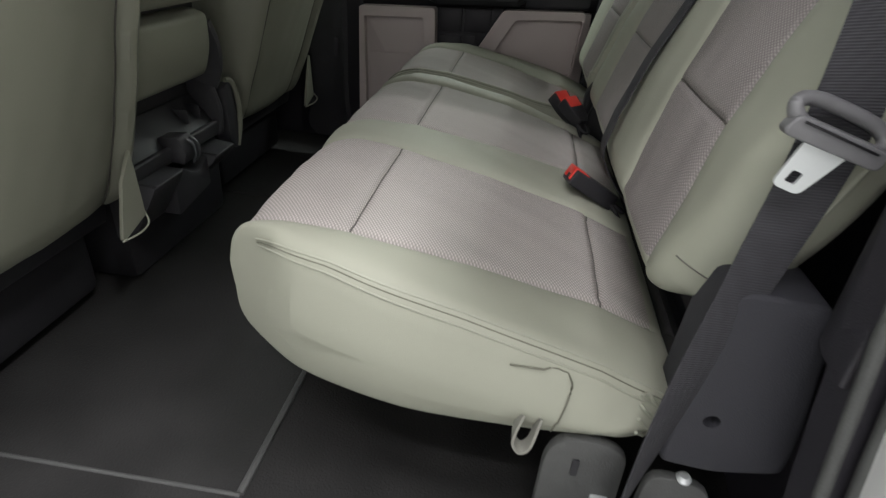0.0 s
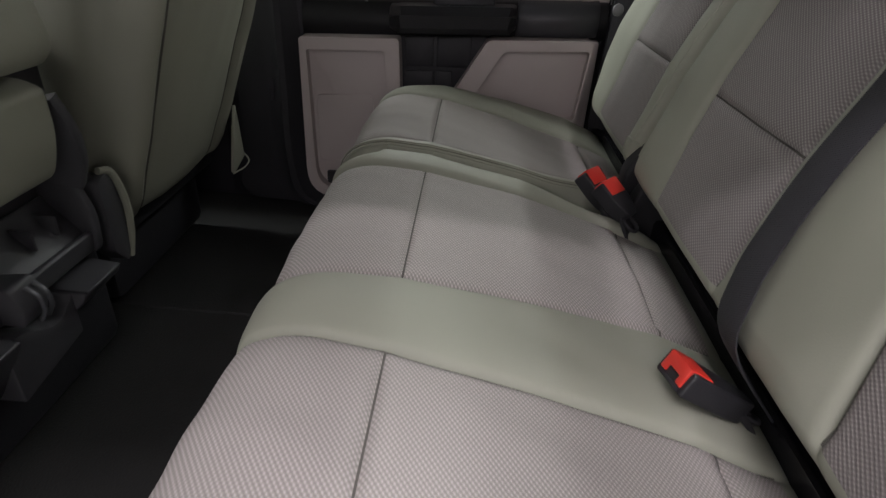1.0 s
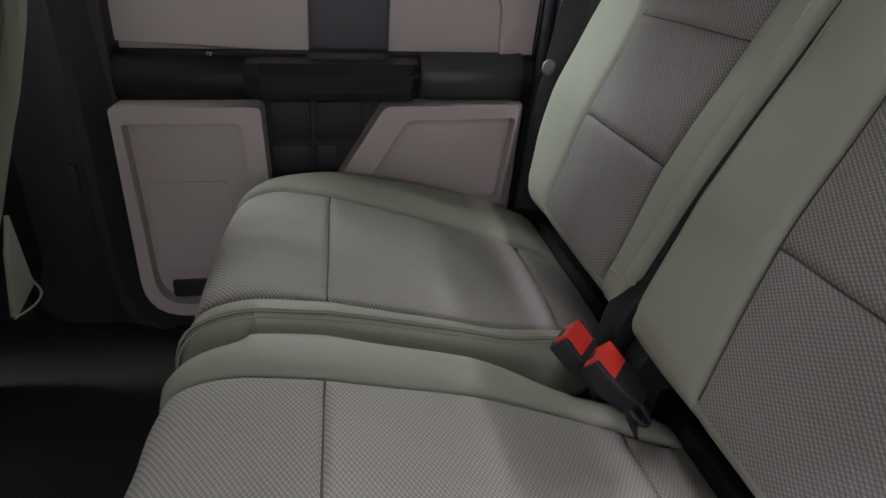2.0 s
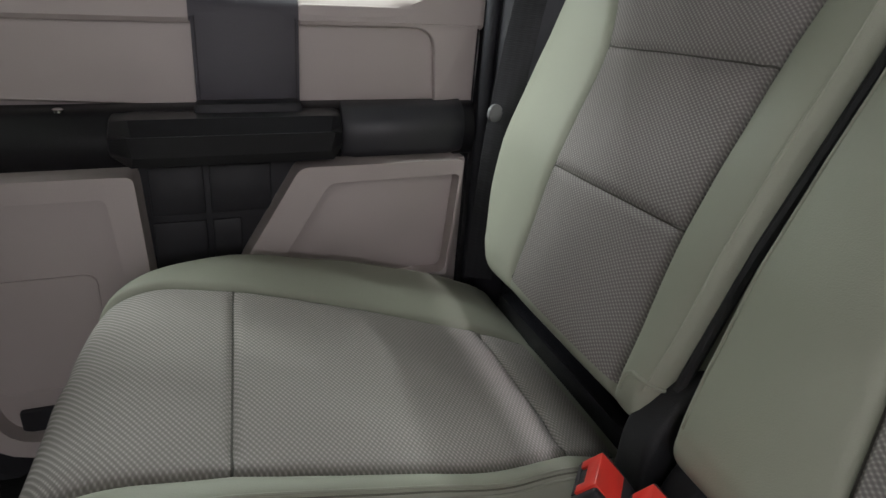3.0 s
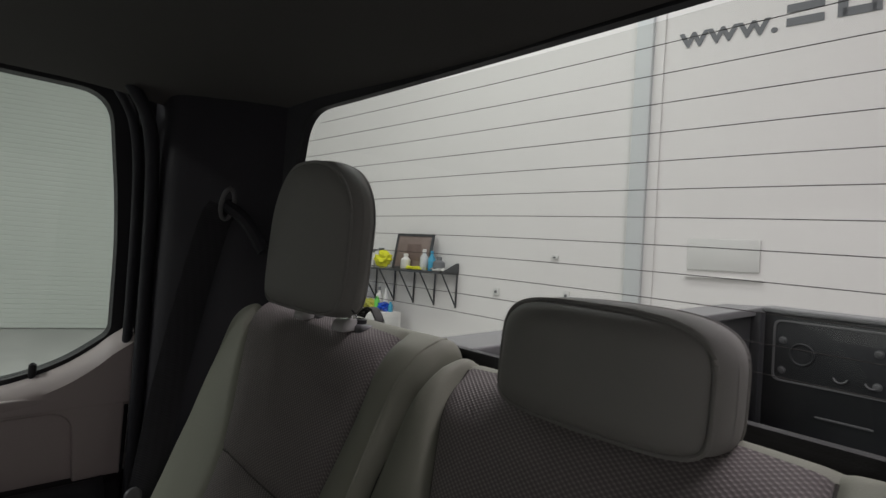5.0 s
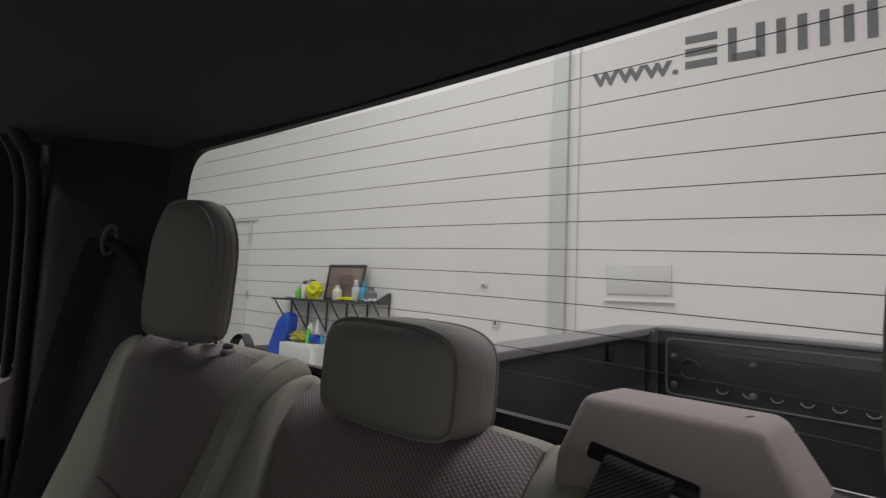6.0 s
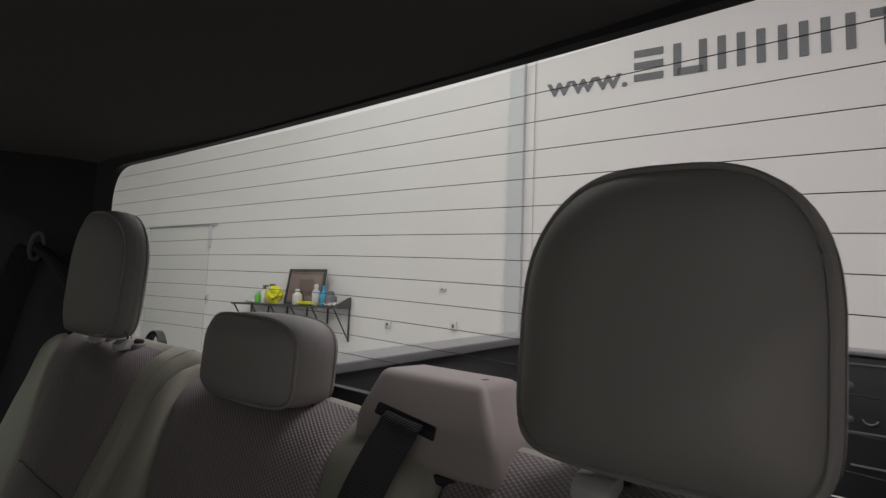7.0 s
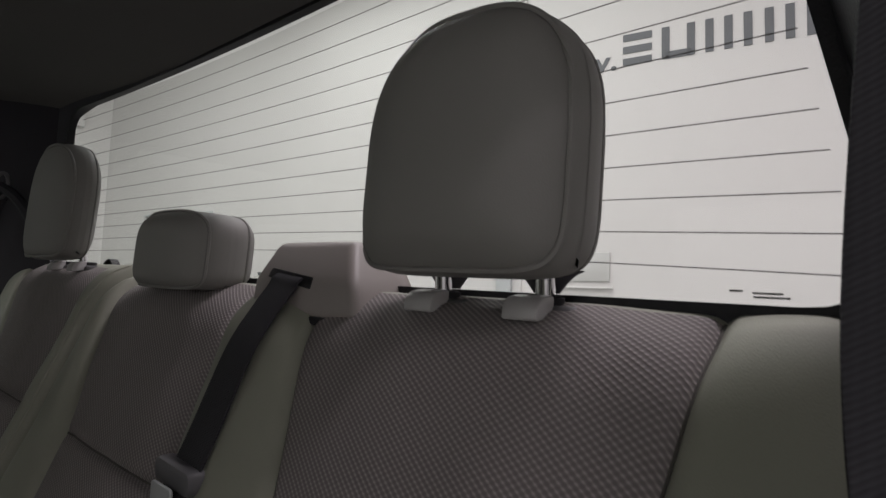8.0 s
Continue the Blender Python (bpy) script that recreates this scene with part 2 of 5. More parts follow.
def prism(poly, axis, a, b, r=0.003, seg=2, bm=None):
    """A polygon drawn in the two other axes, pushed out along one axis from a to b."""
    i = "xyz".index(axis)
    m = bmesh.new()
    vs = []
    for p in poly:
        c = [p[0], p[1]]
        c.insert(i, a)
        vs.append(m.verts.new(c))
    f = m.faces.new(vs)
    ex = bmesh.ops.extrude_face_region(m, geom=[f])
    d = [0, 0, 0]
    d[i] = b - a
    bmesh.ops.translate(m, vec=d, verts=[v for v in ex["geom"] if isinstance(v, bmesh.types.BMVert)])
    bmesh.ops.recalc_face_normals(m, faces=m.faces)
    bevel_all(m, r, seg, 35)
    return join(bm, m)


def rect(a0, a1, b0, b1, r=0.0):
    return round_poly([(a0, b0, r), (a1, b0, r), (a1, b1, r), (a0, b1, r)])


def ring(outer, inner, axis, a, b, bm=None):
    """A frame between two closed loops with the same number of points."""
    i = "xyz".index(axis)
    m = bmesh.new()

    def loop(poly, h):
        vs = []
        for p in poly:
            c = [p[0], p[1]]
            c.insert(i, h)
            vs.append(m.verts.new(c))
        return vs

    oa, ob_, ia, ib = loop(outer, a), loop(outer, b), loop(inner, a), loop(inner, b)
    k = len(oa)
    for j in range(k):
        n = (j + 1) % k
        for q in ((oa[j], oa[n], ob_[n], ob_[j]), (ia[j], ib[j], ib[n], ia[n]), (oa[j], ia[j], ia[n], oa[n]), (ob_[j], ob_[n], ib[n], ib[j])):
            m.faces.new(q)
    return join(bm, m)


def smooth_path(pts, n=8):
    """Catmull-Rom through the points."""
    p = [Vector(q) for q in pts]
    p = [2 * p[0] - p[1]] + p + [2 * p[-1] - p[-2]]
    out = []
    for i in range(1, len(p) - 2):
        for j in range(n):
            t = j / n
            out.append(0.5 * (2 * p[i] + (p[i + 1] - p[i - 1]) * t + (2 * p[i - 1] - 5 * p[i] + 4 * p[i + 1] - p[i + 2]) * t * t + (3 * p[i] - p[i - 1] - 3 * p[i + 1] + p[i + 2]) * t ** 3))
    out.append(p[-2])
    return out


def tube(path, r, sides=8, bm=None, closed=False):
    m = bmesh.new()
    path = [Vector(q) for q in path]
    k = len(path)
    rings = []
    up = Vector((0.13, 0.27, 0.95))
    for i, q in enumerate(path):
        t = (path[(i + 1) % k] - path[i - 1]) if closed else (path[min(i + 1, k - 1)] - path[max(i - 1, 0)])
        t.normalize()
        a = t.cross(up).normalized()
        b = t.cross(a)
        rr = r[i] if isinstance(r, (list, tuple)) else r
        rings.append([m.verts.new(q + rr * (math.cos(2 * math.pi * j / sides) * a + math.sin(2 * math.pi * j / sides) * b)) for j in range(sides)])
    for i in range(k if closed else k - 1):
        A, B = rings[i], rings[(i + 1) % k]
        for j in range(sides):
            m.faces.new((A[j], A[(j + 1) % sides], B[(j + 1) % sides], B[j]))
    if not closed:
        m.faces.new(rings[0])
        m.faces.new(rings[-1][::-1])
    return join(bm, m)


def strap(path, across, width, thick=0.0016, bm=None):
    """Flat webbing along a path; across gives the width direction at each point."""
    m = bmesh.new()
    path = [Vector(q) for q in path]
    k = len(path)
    rows = []
    for i, q in enumerate(path):
        t = (path[min(i + 1, k - 1)] - path[max(i - 1, 0)]).normalized()
        ac = Vector(across(i / (k - 1)) if callable(across) else across)
        a = (ac - t * ac.dot(t)).normalized()
        n = t.cross(a)
        rows.append([m.verts.new(q + a * u * width / 2 + n * w * thick / 2) for u, w in ((-1, -1), (-0.94, -1.6), (0.94, -1.6), (1, -1), (1, 1), (0.94, 1.6), (-0.94, 1.6), (-1, 1))])
    for i in range(k - 1):
        A, B = rows[i], rows[i + 1]
        for j in range(8):
            m.faces.new((A[j], A[(j + 1) % 8], B[(j + 1) % 8], B[j]))
    m.faces.new(rows[0])
    m.faces.new(rows[-1][::-1])
    return join(bm, m)


def lathe(prof, x, y, z, n=20, bm=None):
    """Turned shape round a vertical axis; prof: (radius, height)."""
    m = bmesh.new()
    rows = [[m.verts.new((x + max(r, 1e-4) * math.cos(2 * math.pi * j / n), y + max(r, 1e-4) * math.sin(2 * math.pi * j / n), z + h)) for j in range(n)] for r, h in prof]
    for A, B in zip(rows, rows[1:]):
        for j in range(n):
            m.faces.new((A[j], A[(j + 1) % n], B[(j + 1) % n], B[j]))
    m.faces.new(rows[0][::-1])
    m.faces.new(rows[-1])
    return join(bm, m)


def interp(table, v):
    """Smooth reading of a table of (value, result)."""
    xs, ys = zip(*sorted(table))
    lin = [np.interp(np.asarray(v, float) + d, xs, ys) for d in (-0.03, -0.015, 0, 0.015, 0.03)]
    return sum(lin) / 5


# ---- upholstery: a padded slab with sewn panels ----
def padded(parent, profile, breaks, edges, panels, round_a, round_b, key, step=0.004, shell="bolster", cross=(), puff=0.004, groove=0.006, soft_rows=None, shell_mat=None, spine=((0, 0), (1, 1)), seam_mat=None):
    """profile: closed loop of (x, z) points, breaks: indices of points at which cross seams run;
    edges: tables of y against key (0: x, 1: z), from one side to the other, the seams in between;
    panels: for each strip between edges, cloth or None; cross: which rows of the loop are cloth, as (first, last, name)."""
    shell_mat = shell_mat or VINYL
    P = np.array(profile, float)
    k = len(P)
    seg = np.linalg.norm(np.roll(P, -1, 0) - P, axis=1)
    arc = np.r_[0, np.cumsum(seg)]
    t = np.roll(P, -1, 0) - np.roll(P, 1, 0)
    t /= np.linalg.norm(t, axis=1)[:, None]
    nor = np.c_[-t[:, 1], t[:, 0]]
    if (P.mean(0) - P[0]) @ nor[0] > 0:
        nor = -nor
    E = np.stack([interp(e, P[:, key]) for e in edges], 1)
    cols, first = [], []
    for s in range(len(edges) - 1):
        wmid = float(np.mean(E[:, s + 1] - E[:, s]))
        n = max(3, int(round(wmid / step)))
        f = np.linspace(0, 1, n, endpoint=False)
        first.append(len(cols))
        cols += [(s, q) for q in f]
    cols.append((len(edges) - 2, 1.0))
    Y = np.stack([E[:, s] + (E[:, s + 1] - E[:, s]) * q for s, q in cols], 1)
    d = np.zeros_like(Y)
    topw = np.zeros(k)
    for a, b, _ in cross:
        topw[a:b + 1] = 1
    soft = np.convolve(np.r_[topw, topw, topw], np.ones(9) / 9, "same")[k:2 * k]
    for s in range(1, len(edges) - 1):
        dist = Y - E[:, s:s + 1]
        d -= groove * np.exp(-(dist / 0.0042) ** 2) * soft[:, None]
        d -= 0.5 * groove * np.exp(-(np.abs(dist) / 0.016)) * soft[:, None]
    for s, cloth in enumerate(panels):
        f = np.clip((Y - E[:, s:s + 1]) / (E[:, s + 1:s + 2] - E[:, s:s + 1]), 0, 1)
        inside = (f > 0) & (f < 1)
        d += np.where(inside, puff * (1 if cloth else 1.7) * np.sin(np.pi * f) ** 0.7, 0) * soft[:, None]
        if cloth:
            for i in breaks:
                da = np.abs(arc[:-1] - arc[i])
                da = np.minimum(da, arc[-1] - da)
                ease = np.clip(np.minimum(f, 1 - f) * 12, 0, 1)
                d -= (groove * np.exp(-(da / 0.0042) ** 2) + 0.5 * groove * np.exp(-da / 0.016))[:, None] * np.where(inside, ease, 0)
    # slight unevenness of the stuffing
    Xp, Zp = P[:, 0:1], P[:, 1:2]
    d += 0.0011 * (np.sin(21 * Xp + 33 * Y + 11 * Zp) * np.sin(29 * Y - 17 * Zp + 1.3) + 0.6 * np.sin(61 * Y + 40 * Xp) * np.sin(47 * Zp - 38 * Y + 0.7)) * soft[:, None]
    sa, sb = np.array(spine[0], float), np.array(spine[1], float)
    f = np.clip(((P - sa) @ (sb - sa)) / ((sb - sa) @ (sb - sa)), 0, 1)
    S = sa + f[:, None] * (sb - sa)
    away = (P - S) / np.linalg.norm(P - S, axis=1)[:, None]
    e = np.zeros_like(Y)
    dist_a, dist_b = Y - Y[:, :1], Y[:, -1:] - Y
    for dist, r in ((dist_a, round_a), (dist_b, round_b)):
        q = np.clip(1 - dist / r, 0, 1)
        e -= r * (1 - np.sqrt(np.clip(1 - q ** 2, 0, 1)))
    X = P[:, 0:1] + nor[:, 0:1] * d + away[:, 0:1] * e
    Z = P[:, 1:2] + nor[:, 1:2] * d + away[:, 1:2] * e
    nc = len(cols)
    V = np.stack([X, Y, Z], -1)
    # end faces close towards the middle of the loop with a slight bulge
    zones = {}
    rowname = {}
    for a, b, nm in cross:
        for i in range(a, b):
            rowname[i] = nm
    strip_idx = [s for s, _ in cols[:-1]]
    for i in range(k):
        for j in range(nc - 1):
            s = strip_idx[j]
            if i in rowname and panels[s]:
                nm = (rowname[i] + "|" + str(s), panels[s])
            else:
                nm = (shell, None)
            zones.setdefault(nm, []).append((i, j))
    flat = V.reshape(-1, 3)
    body = None
    for (nm, cloth), quads in sorted(zones.items(), key=lambda z: z[0][0] != shell):
        q = np.array(quads)
        i, j = q[:, 0], q[:, 1]
        i2 = (i + 1) % k
        F = np.stack([i * nc + j, i2 * nc + j, i2 * nc + j + 1, i * nc + j + 1], 1)
        used, inv = np.unique(F, return_inverse=True)
        verts = flat[used]
        faces = inv.reshape(-1, 4).tolist()
        if nm == shell:
            verts = list(map(tuple, verts))
            pos = {int(u): n for n, u in enumerate(used)}
            for jj, sg in ((0, -1), (nc - 1, 1)):
                prev = [pos[r * nc + jj] for r in range(k)]
                cy = interp(edges[0] if jj == 0 else edges[-1], S[:, key])
                c = np.stack([S[:, 0], cy, S[:, 1]], 1)
                for fr, out in ((0.8, 0.003), (0.55, 0.007), (0.3, 0.009), (0.04, 0.010)):
                    cur = []
                    for r in range(k):
                        v = c[r] + (V[r, jj] - c[r]) * fr
                        cur.append(len(verts))
                        verts.append((v[0], v[1] + sg * out, v[2]))
                    for r in range(k):
                        r2 = (r + 1) % k
                        faces.append([prev[r], prev[r2], cur[r2], cur[r]])
                    prev = cur
                faces.append(prev)
        me = bpy.data.meshes.new(nm)
        me.from_pydata([tuple(v) for v in verts], [], faces)
        bm = bmesh.new()
        bm.from_mesh(me)
        bpy.data.meshes.remove(me)
        if nm == shell and soft_rows:
            bm.verts.ensure_lookup_table()
            cap0 = len(used)
            low = [bm.verts[n] for n, u in enumerate(used) if soft_rows[0] <= u // nc < soft_rows[1] and (u % nc < 9 or u % nc > nc - 10)]
            low += [bm.verts[n] for n in range(cap0, len(bm.verts)) if soft_rows[0] - 6 <= (n - cap0) % k < soft_rows[1]]
            for _ in range(30):
                bmesh.ops.smooth_vert(bm, verts=low, factor=0.5, use_axis_x=True, use_axis_y=True, use_axis_z=True)
        made = part(nm.split("|")[0], bm, cloth or shell_mat, body or parent, "ribbed grey cloth" if cloth else "")
        body = body or made
    if seam_mat:
        for s in range(1, len(edges) - 1):
            if not (panels[s - 1] or panels[s]):
                continue
            j = first[s]
            rows_ = [V[i, j] + np.array([nor[i, 0], 0, nor[i, 1]]) * 0.0006 for i in range(cross[0][0], cross[-1][1] + 1)]
            part("seam", tube([tuple(p) for p in rows_], 0.0013, 5), seam_mat, body)
        for s, cloth in enumerate(panels):
            if cloth:
                j0, j1 = first[s], (first[s + 1] if s + 1 < len(first) else nc - 1)
                for i in breaks:
                    row = [V[i, j] + np.array([nor[i, 0], 0, nor[i, 1]]) * 0.0006 for j in range(j0, j1 + 1)]
                    part("seam", tube([tuple(p) for p in row], 0.0013, 5), seam_mat, body)
    return V, body


def resample(poly, step, fixed):
    """Even points along a closed loop which keep the fixed corner points; returns points and the fixed ones' indices."""
    out, idx = [], []
    P = [Vector(p) for p in poly]
    k = len(P)
    marks = sorted(min(range(k), key=lambda i: (P[i] - Vector(f)).length) for f in fixed)
    for a, b in zip(marks, marks[1:] + [marks[0] + k]):
        chain = [P[i % k] for i in range(a, b + 1)]
        L = [0]
        for u, v in zip(chain, chain[1:]):
            L.append(L[-1] + (v - u).length)
        n = max(2, int(round(L[-1] / step)))
        idx.append(len(out))
        for j in range(n):
            s = L[-1] * j / n
            q = [float(np.interp(s, L, [c[m] for c in chain])) for m in (0, 1)]
            out.append(tuple(q))
    return out, idx


# ---- cabin: floor, roof, rear wall, pillars ----
solid("floor", box(-1.75, 0.66, -0.80, 0.86, -0.05, 0.0, 0.0), CARPET, "black rubber vinyl truck cabin floor", "floor", "structure")


def floor_ribs():
    b = tube(smooth_path([(-0.137, -0.70, 0.002), (-0.137, -0.30, 0.002)], 6), 0.006, 8)
    tube(smooth_path([(-0.62, -0.705, -0.001), (-0.137, -0.70, -0.001)], 6), 0.0035, 8, b)
    solid("trim", b, MAT_EDGE, "grey bound edge of the rear floor covering", "trim", "structure")
    b = tube(smooth_path([(-0.66, 0.235, 0.0), (-0.40, 0.235, 0.0), (-0.2, 0.235, 0)], 6), 0.004, 8)
    solid("trim", b, CARPET, "low black ridge across the cabin floor", "trim", "structure")


floor_ribs()


def bow(bm):
    """The rear of the cab is bowed: its ends come forward."""
    for v in bm.verts:
        v.co.x += 0.010 - 0.095 * v.co.y ** 2
    return bm


def dense(poly, step=0.04):
    """The same loop with points added along its long sides."""
    out = []
    for p, q in zip(poly, poly[1:] + poly[:1]):
        n = max(1, int((Vector(q) - Vector(p)).length / step))
        out += [Vector(p) + (Vector(q) - Vector(p)) * i / n for i in range(n)]
    return out


def rear_wall():
    t = tagged(new("wall_rear"), "dark rear cabin wall with a wide window opening", "wall", "", "structure")
    t.matrix_world = TRUCK
    inner = dense(round_poly([(-0.654, 0.887, 0.04), (0.654, 0.887, 0.05), (0.608, 1.2075, 0.05), (-0.580, 1.2075, 0.05)], 6))
    inner = [(p[0], p[1] + (0.007 - 0.03 * p[0] ** 2 if p[1] > 1.15 else 0.0)) for p in inner]
    outer = []
    for p in inner:
        y = p[0] * 0.82 / 0.63 if abs(p[0]) < 0.63 else math.copysign(0.82, p[0])
        outer.append((y, p[1] + (0.075 if p[1] > 1.0475 else -0.885) * min(1.0, abs(p[1] - 1.0475) / 0.12)))
    part("panel", bow(ring(outer, inner, "x", 0.588, 0.597)), TRIM_DARK, t)
    seal = [(p[0] * 0.988, 1.0475 + (p[1] - 1.0475) * 0.965) for p in inner]
    part("window_seal", bow(ring(inner, seal, "x", 0.586, 0.5975)), BLACK, t, "black rubber window seal")


rear_wall()


def rear_window():
    w = thing("rear_window", "wide rear truck window with fine heater lines", "window", kind="structure")
    b = bmesh.new()
    rows = []
    for i in range(41):
        k = -1 + i / 20
        row = []
        for x in (0.5985, 0.6015):
            for z, half in ((0.8915, 0.648), (1.2045, 0.606 if k > 0 else 0.578)):
                row.append(b.verts.new((x, k * half, z)))
        rows.append(row)
    for A, B in zip(rows, rows[1:]):
        for m, n in ((0, 1), (1, 3), (3, 2), (2, 0)):
            b.faces.new((A[m], A[n], B[n], B[m]))
    b.faces.new((rows[0][0], rows[0][1], rows[0][3], rows[0][2]))
    b.faces.new((rows[-1][0], rows[-1][2], rows[-1][3], rows[-1][1]))
    p = part("pane", bow(b), GLASS_REAR, w, "clear glass", smooth=False)
    p.visible_shadow = False
    for i in range(12):
        z = 0.927 + 0.0207 * i + 0.00022 * i * i
        y0, y1 = -0.641 + 0.22 * (z - 0.887), 0.642 - 0.14 * (z - 0.887)
        if i == 11:
            y0, y1 = y0 + 0.025, y1 - 0.025
        pts = [(0.5968, y0 + (y1 - y0) * j / 24, z) for j in range(25)]
        pts = [(x, y, h + 0.018 * (y + 0.1) - 0.03 * (y + 0.1) ** 2) for x, y, h in pts]
        part("heater_line", bow(tube(pts, 0.00037, 5)), LINE_GREY, w)
    for y, z, wd, h in ((-0.574, 0.9000, 0.007, 0.0013), (-0.590, 0.8990, 0.015, 0.0012), (-0.592, 0.8968, 0.018, 0.0012)):
        part("printed_mark", bow(box(0.5972, 0.5982, y - wd / 2, y + wd / 2, z - h / 2, z + h / 2, 0)), PRINT_GREY, w, "illegible small printed mark")


rear_window()


def roof():
    """Headliner: a shallow shell that curves down to the sides and to the rear window."""
    nx, ny = 40, 40
    verts, faces = [], []
    for i in range(nx + 1):
        x = -1.3 + (0.592 + 1.3) * i / nx
        for j in range(ny + 1):
            y = -0.67 + 1.49 * j / ny
            e = max(0.0, (abs(y) - 0.5) / 0.31)
            r = max(0.0, (x - 0.25) / 0.365)
            verts.append((x, y, 1.265 - 0.045 * e ** 2.2 - 0.062 * r ** 2.0))
    for i in range(nx):
        for j in range(ny):
            a = i * (ny + 1) + j
            faces.append((a, a + 1, a + ny + 2, a + ny + 1))
    n = len(verts)
    verts += [(x, y, z + 0.03) for x, y, z in verts]
    faces += [tuple(n + v for v in f[::-1]) for f in faces]
    me = bpy.data.meshes.new("ceiling")
    me.from_pydata(verts, [], faces)
    ob = link_mesh("ceiling", me, HEADLINER, None)
    ob.matrix_world = TRUCK
    tagged(ob, "dark grey woven headliner under the cab roof", "ceiling", "", "structure")
    solid("roof", box(-1.3, 0.68, -0.69, 0.86, 1.30, 1.33, 0.01), WHITE_PAINT, "white painted cab roof panel", "roof", "structure")


roof()


def pillars():
    # far rear corner: trim runs from the door opening in to the window
    t = thing("corner_pillar", "black plastic corner pillar trim beside the rear window", "pillar", kind="structure")
    poly = round_poly([(0.405, 0.86, 0.005), (0.41, 0.775, 0.02), (0.47, 0.735, 0.05), (0.583, 0.634, 0.01), (0.586, 0.83, 0.0)], 4)
    part("cover", prism(poly, "z", 0.0, 1.235, 0.006), TRIM_DARK, t)
    for x, y, r in ((0.398, 0.80, 0.011), (0.384, 0.838, 0.008)):
        part("weather_strip", tube(smooth_path([(x, y, 0.1), (x + 0.002, y, 0.6), (x, y, 1.0), (x - 0.012, y, 1.16), (x - 0.05, y, 1.235)], 6), r, 10), TRIM_BLUE, t)
    part("backing", box(0.385, 0.45, 0.872, 0.90, 0.0, 1.27, 0.004), BLACK, t)
    t = thing("corner_pillar", "black plastic corner pillar trim beside the open doorway", "pillar", kind="structure")
    poly = round_poly([(0.455, -0.80, 0.005), (0.46, -0.745, 0.02), (0.50, -0.682, 0.04), (0.566, -0.655, 0.01), (0.586, -0.78, 0.0)], 4)
    b = prism(poly, "z", 0.42, 1.235, 0.006)
    bmesh.ops.bisect_plane(b, geom=b.verts[:] + b.edges[:] + b.faces[:], plane_co=(0, 0, 0.89), plane_no=(0, 0, 1))
    for v in b.verts:
        if v.co.z > 0.885 and v.co.y > -0.76:
            v.co.y += 0.24 * (v.co.z - 0.885)
    part("cover", b, TRIM_DARK, t)
    strips = [(0.512, 0.0), (0.496, 0.18), (0.478, 0.30), (0.466, 0.39), (0.455, 0.48), (0.447, 0.60), (0.444, 0.75), (0.452, 1.2)]
    part("weather_strip", tube(smooth_path([(x, -0.81, z + 0.017) for x, z in strips], 6), 0.0062, 10), MAT_EDGE, t, "grey rubber weather strip")
    part("weather_strip", tube(smooth_path([(x + 0.0245, -0.815, z + 0.017) for x, z in strips], 6), 0.0078, 10), MAT_EDGE, t, "grey rubber door seal")
    b = prism([(x + dx, z) for dx, z, x in [(0.0, z, x) for x, z in strips] + [(0.045, z, x) for x, z in strips[::-1]]], "y", -0.803, -0.765, 0)
    part("jamb", b, TRIM_DARK, t)
    # door pillar between front and rear doors
    t = thing("door_pillar", "black plastic pillar trim between the two far doors", "pillar", kind="structure")
    path = [(-0.455, 0.80, 1.22), (-0.45, 0.79, 0.9), (-0.437, 0.775, 0.6), (-0.432, 0.765, 0.35), (-0.428, 0.758, 0.16), (-0.408, 0.753, 0.055), (-0.355, 0.752, 0.012)]
    sec = [(-0.13, 0.045), (-0.125, 0.022), (-0.05, 0.018), (-0.018, 0.010), (0.0, -0.008), (0.016, -0.008), (0.03, 0.012), (0.058, 0.035), (0.06, 0.075), (-0.13, 0.075)]
    pp = smooth_path(path, 8)
    b = bmesh.new()
    rows = []
    for n, q in enumerate(pp):
        foot = max(0.0, (0.16 - q.z) / 0.16)
        rows.append([b.verts.new((q.x + u * (1 + 0.5 * foot), q.y + v, q.z)) for u, v in sec])
    for A, B in zip(rows, rows[1:]):
        for n in range(len(sec)):
            k = (n + 1) % len(sec)
            b.faces.new((A[n], A[k], B[k], B[n]))
    b.faces.new(rows[0])
    b.faces.new(rows[-1][::-1])
    bevel_all(b, 0.005, 2, 30)
    part("cover", b, BLACK, t)
    part("seat_belt_slot", box(-0.47, -0.455, 0.772, 0.79, 0.30, 0.36, 0.003), TRIM_DARK, t)
    solid("wall_pillar", box(-0.62, -0.372, 0.80, 0.87, 0.0, 1.26, 0.01), TRIM_DARK, "dark pillar backing between the far doors", "wall", "structure")
    solid("wall_far", box(-1.75, -0.47, 0.80, 0.86, 0.0, 0.78, 0.01), TRIM_DARK, "dark inner face of the far front door", "wall", "structure")
    solid("wall_sill", box(-0.40, 0.42, 0.775, 0.86, -0.05, 0.075, 0.01), BLACK, "black scuff plate of the far door sill", "sill", "structure")
    solid("wall_near", box(-1.75, -0.50, -0.86, -0.80, 0.0, 0.78, 0.01), TRIM_DARK, "dark inner face of the near front door", "wall", "structure")
    solid("wall_front", box(-1.80, -1.75, -0.82, 0.86, 0.0, 0.75, 0.01), TRIM_DARK, "dark dashboard wall at the front of the cabin", "wall", "structure")


pillars()


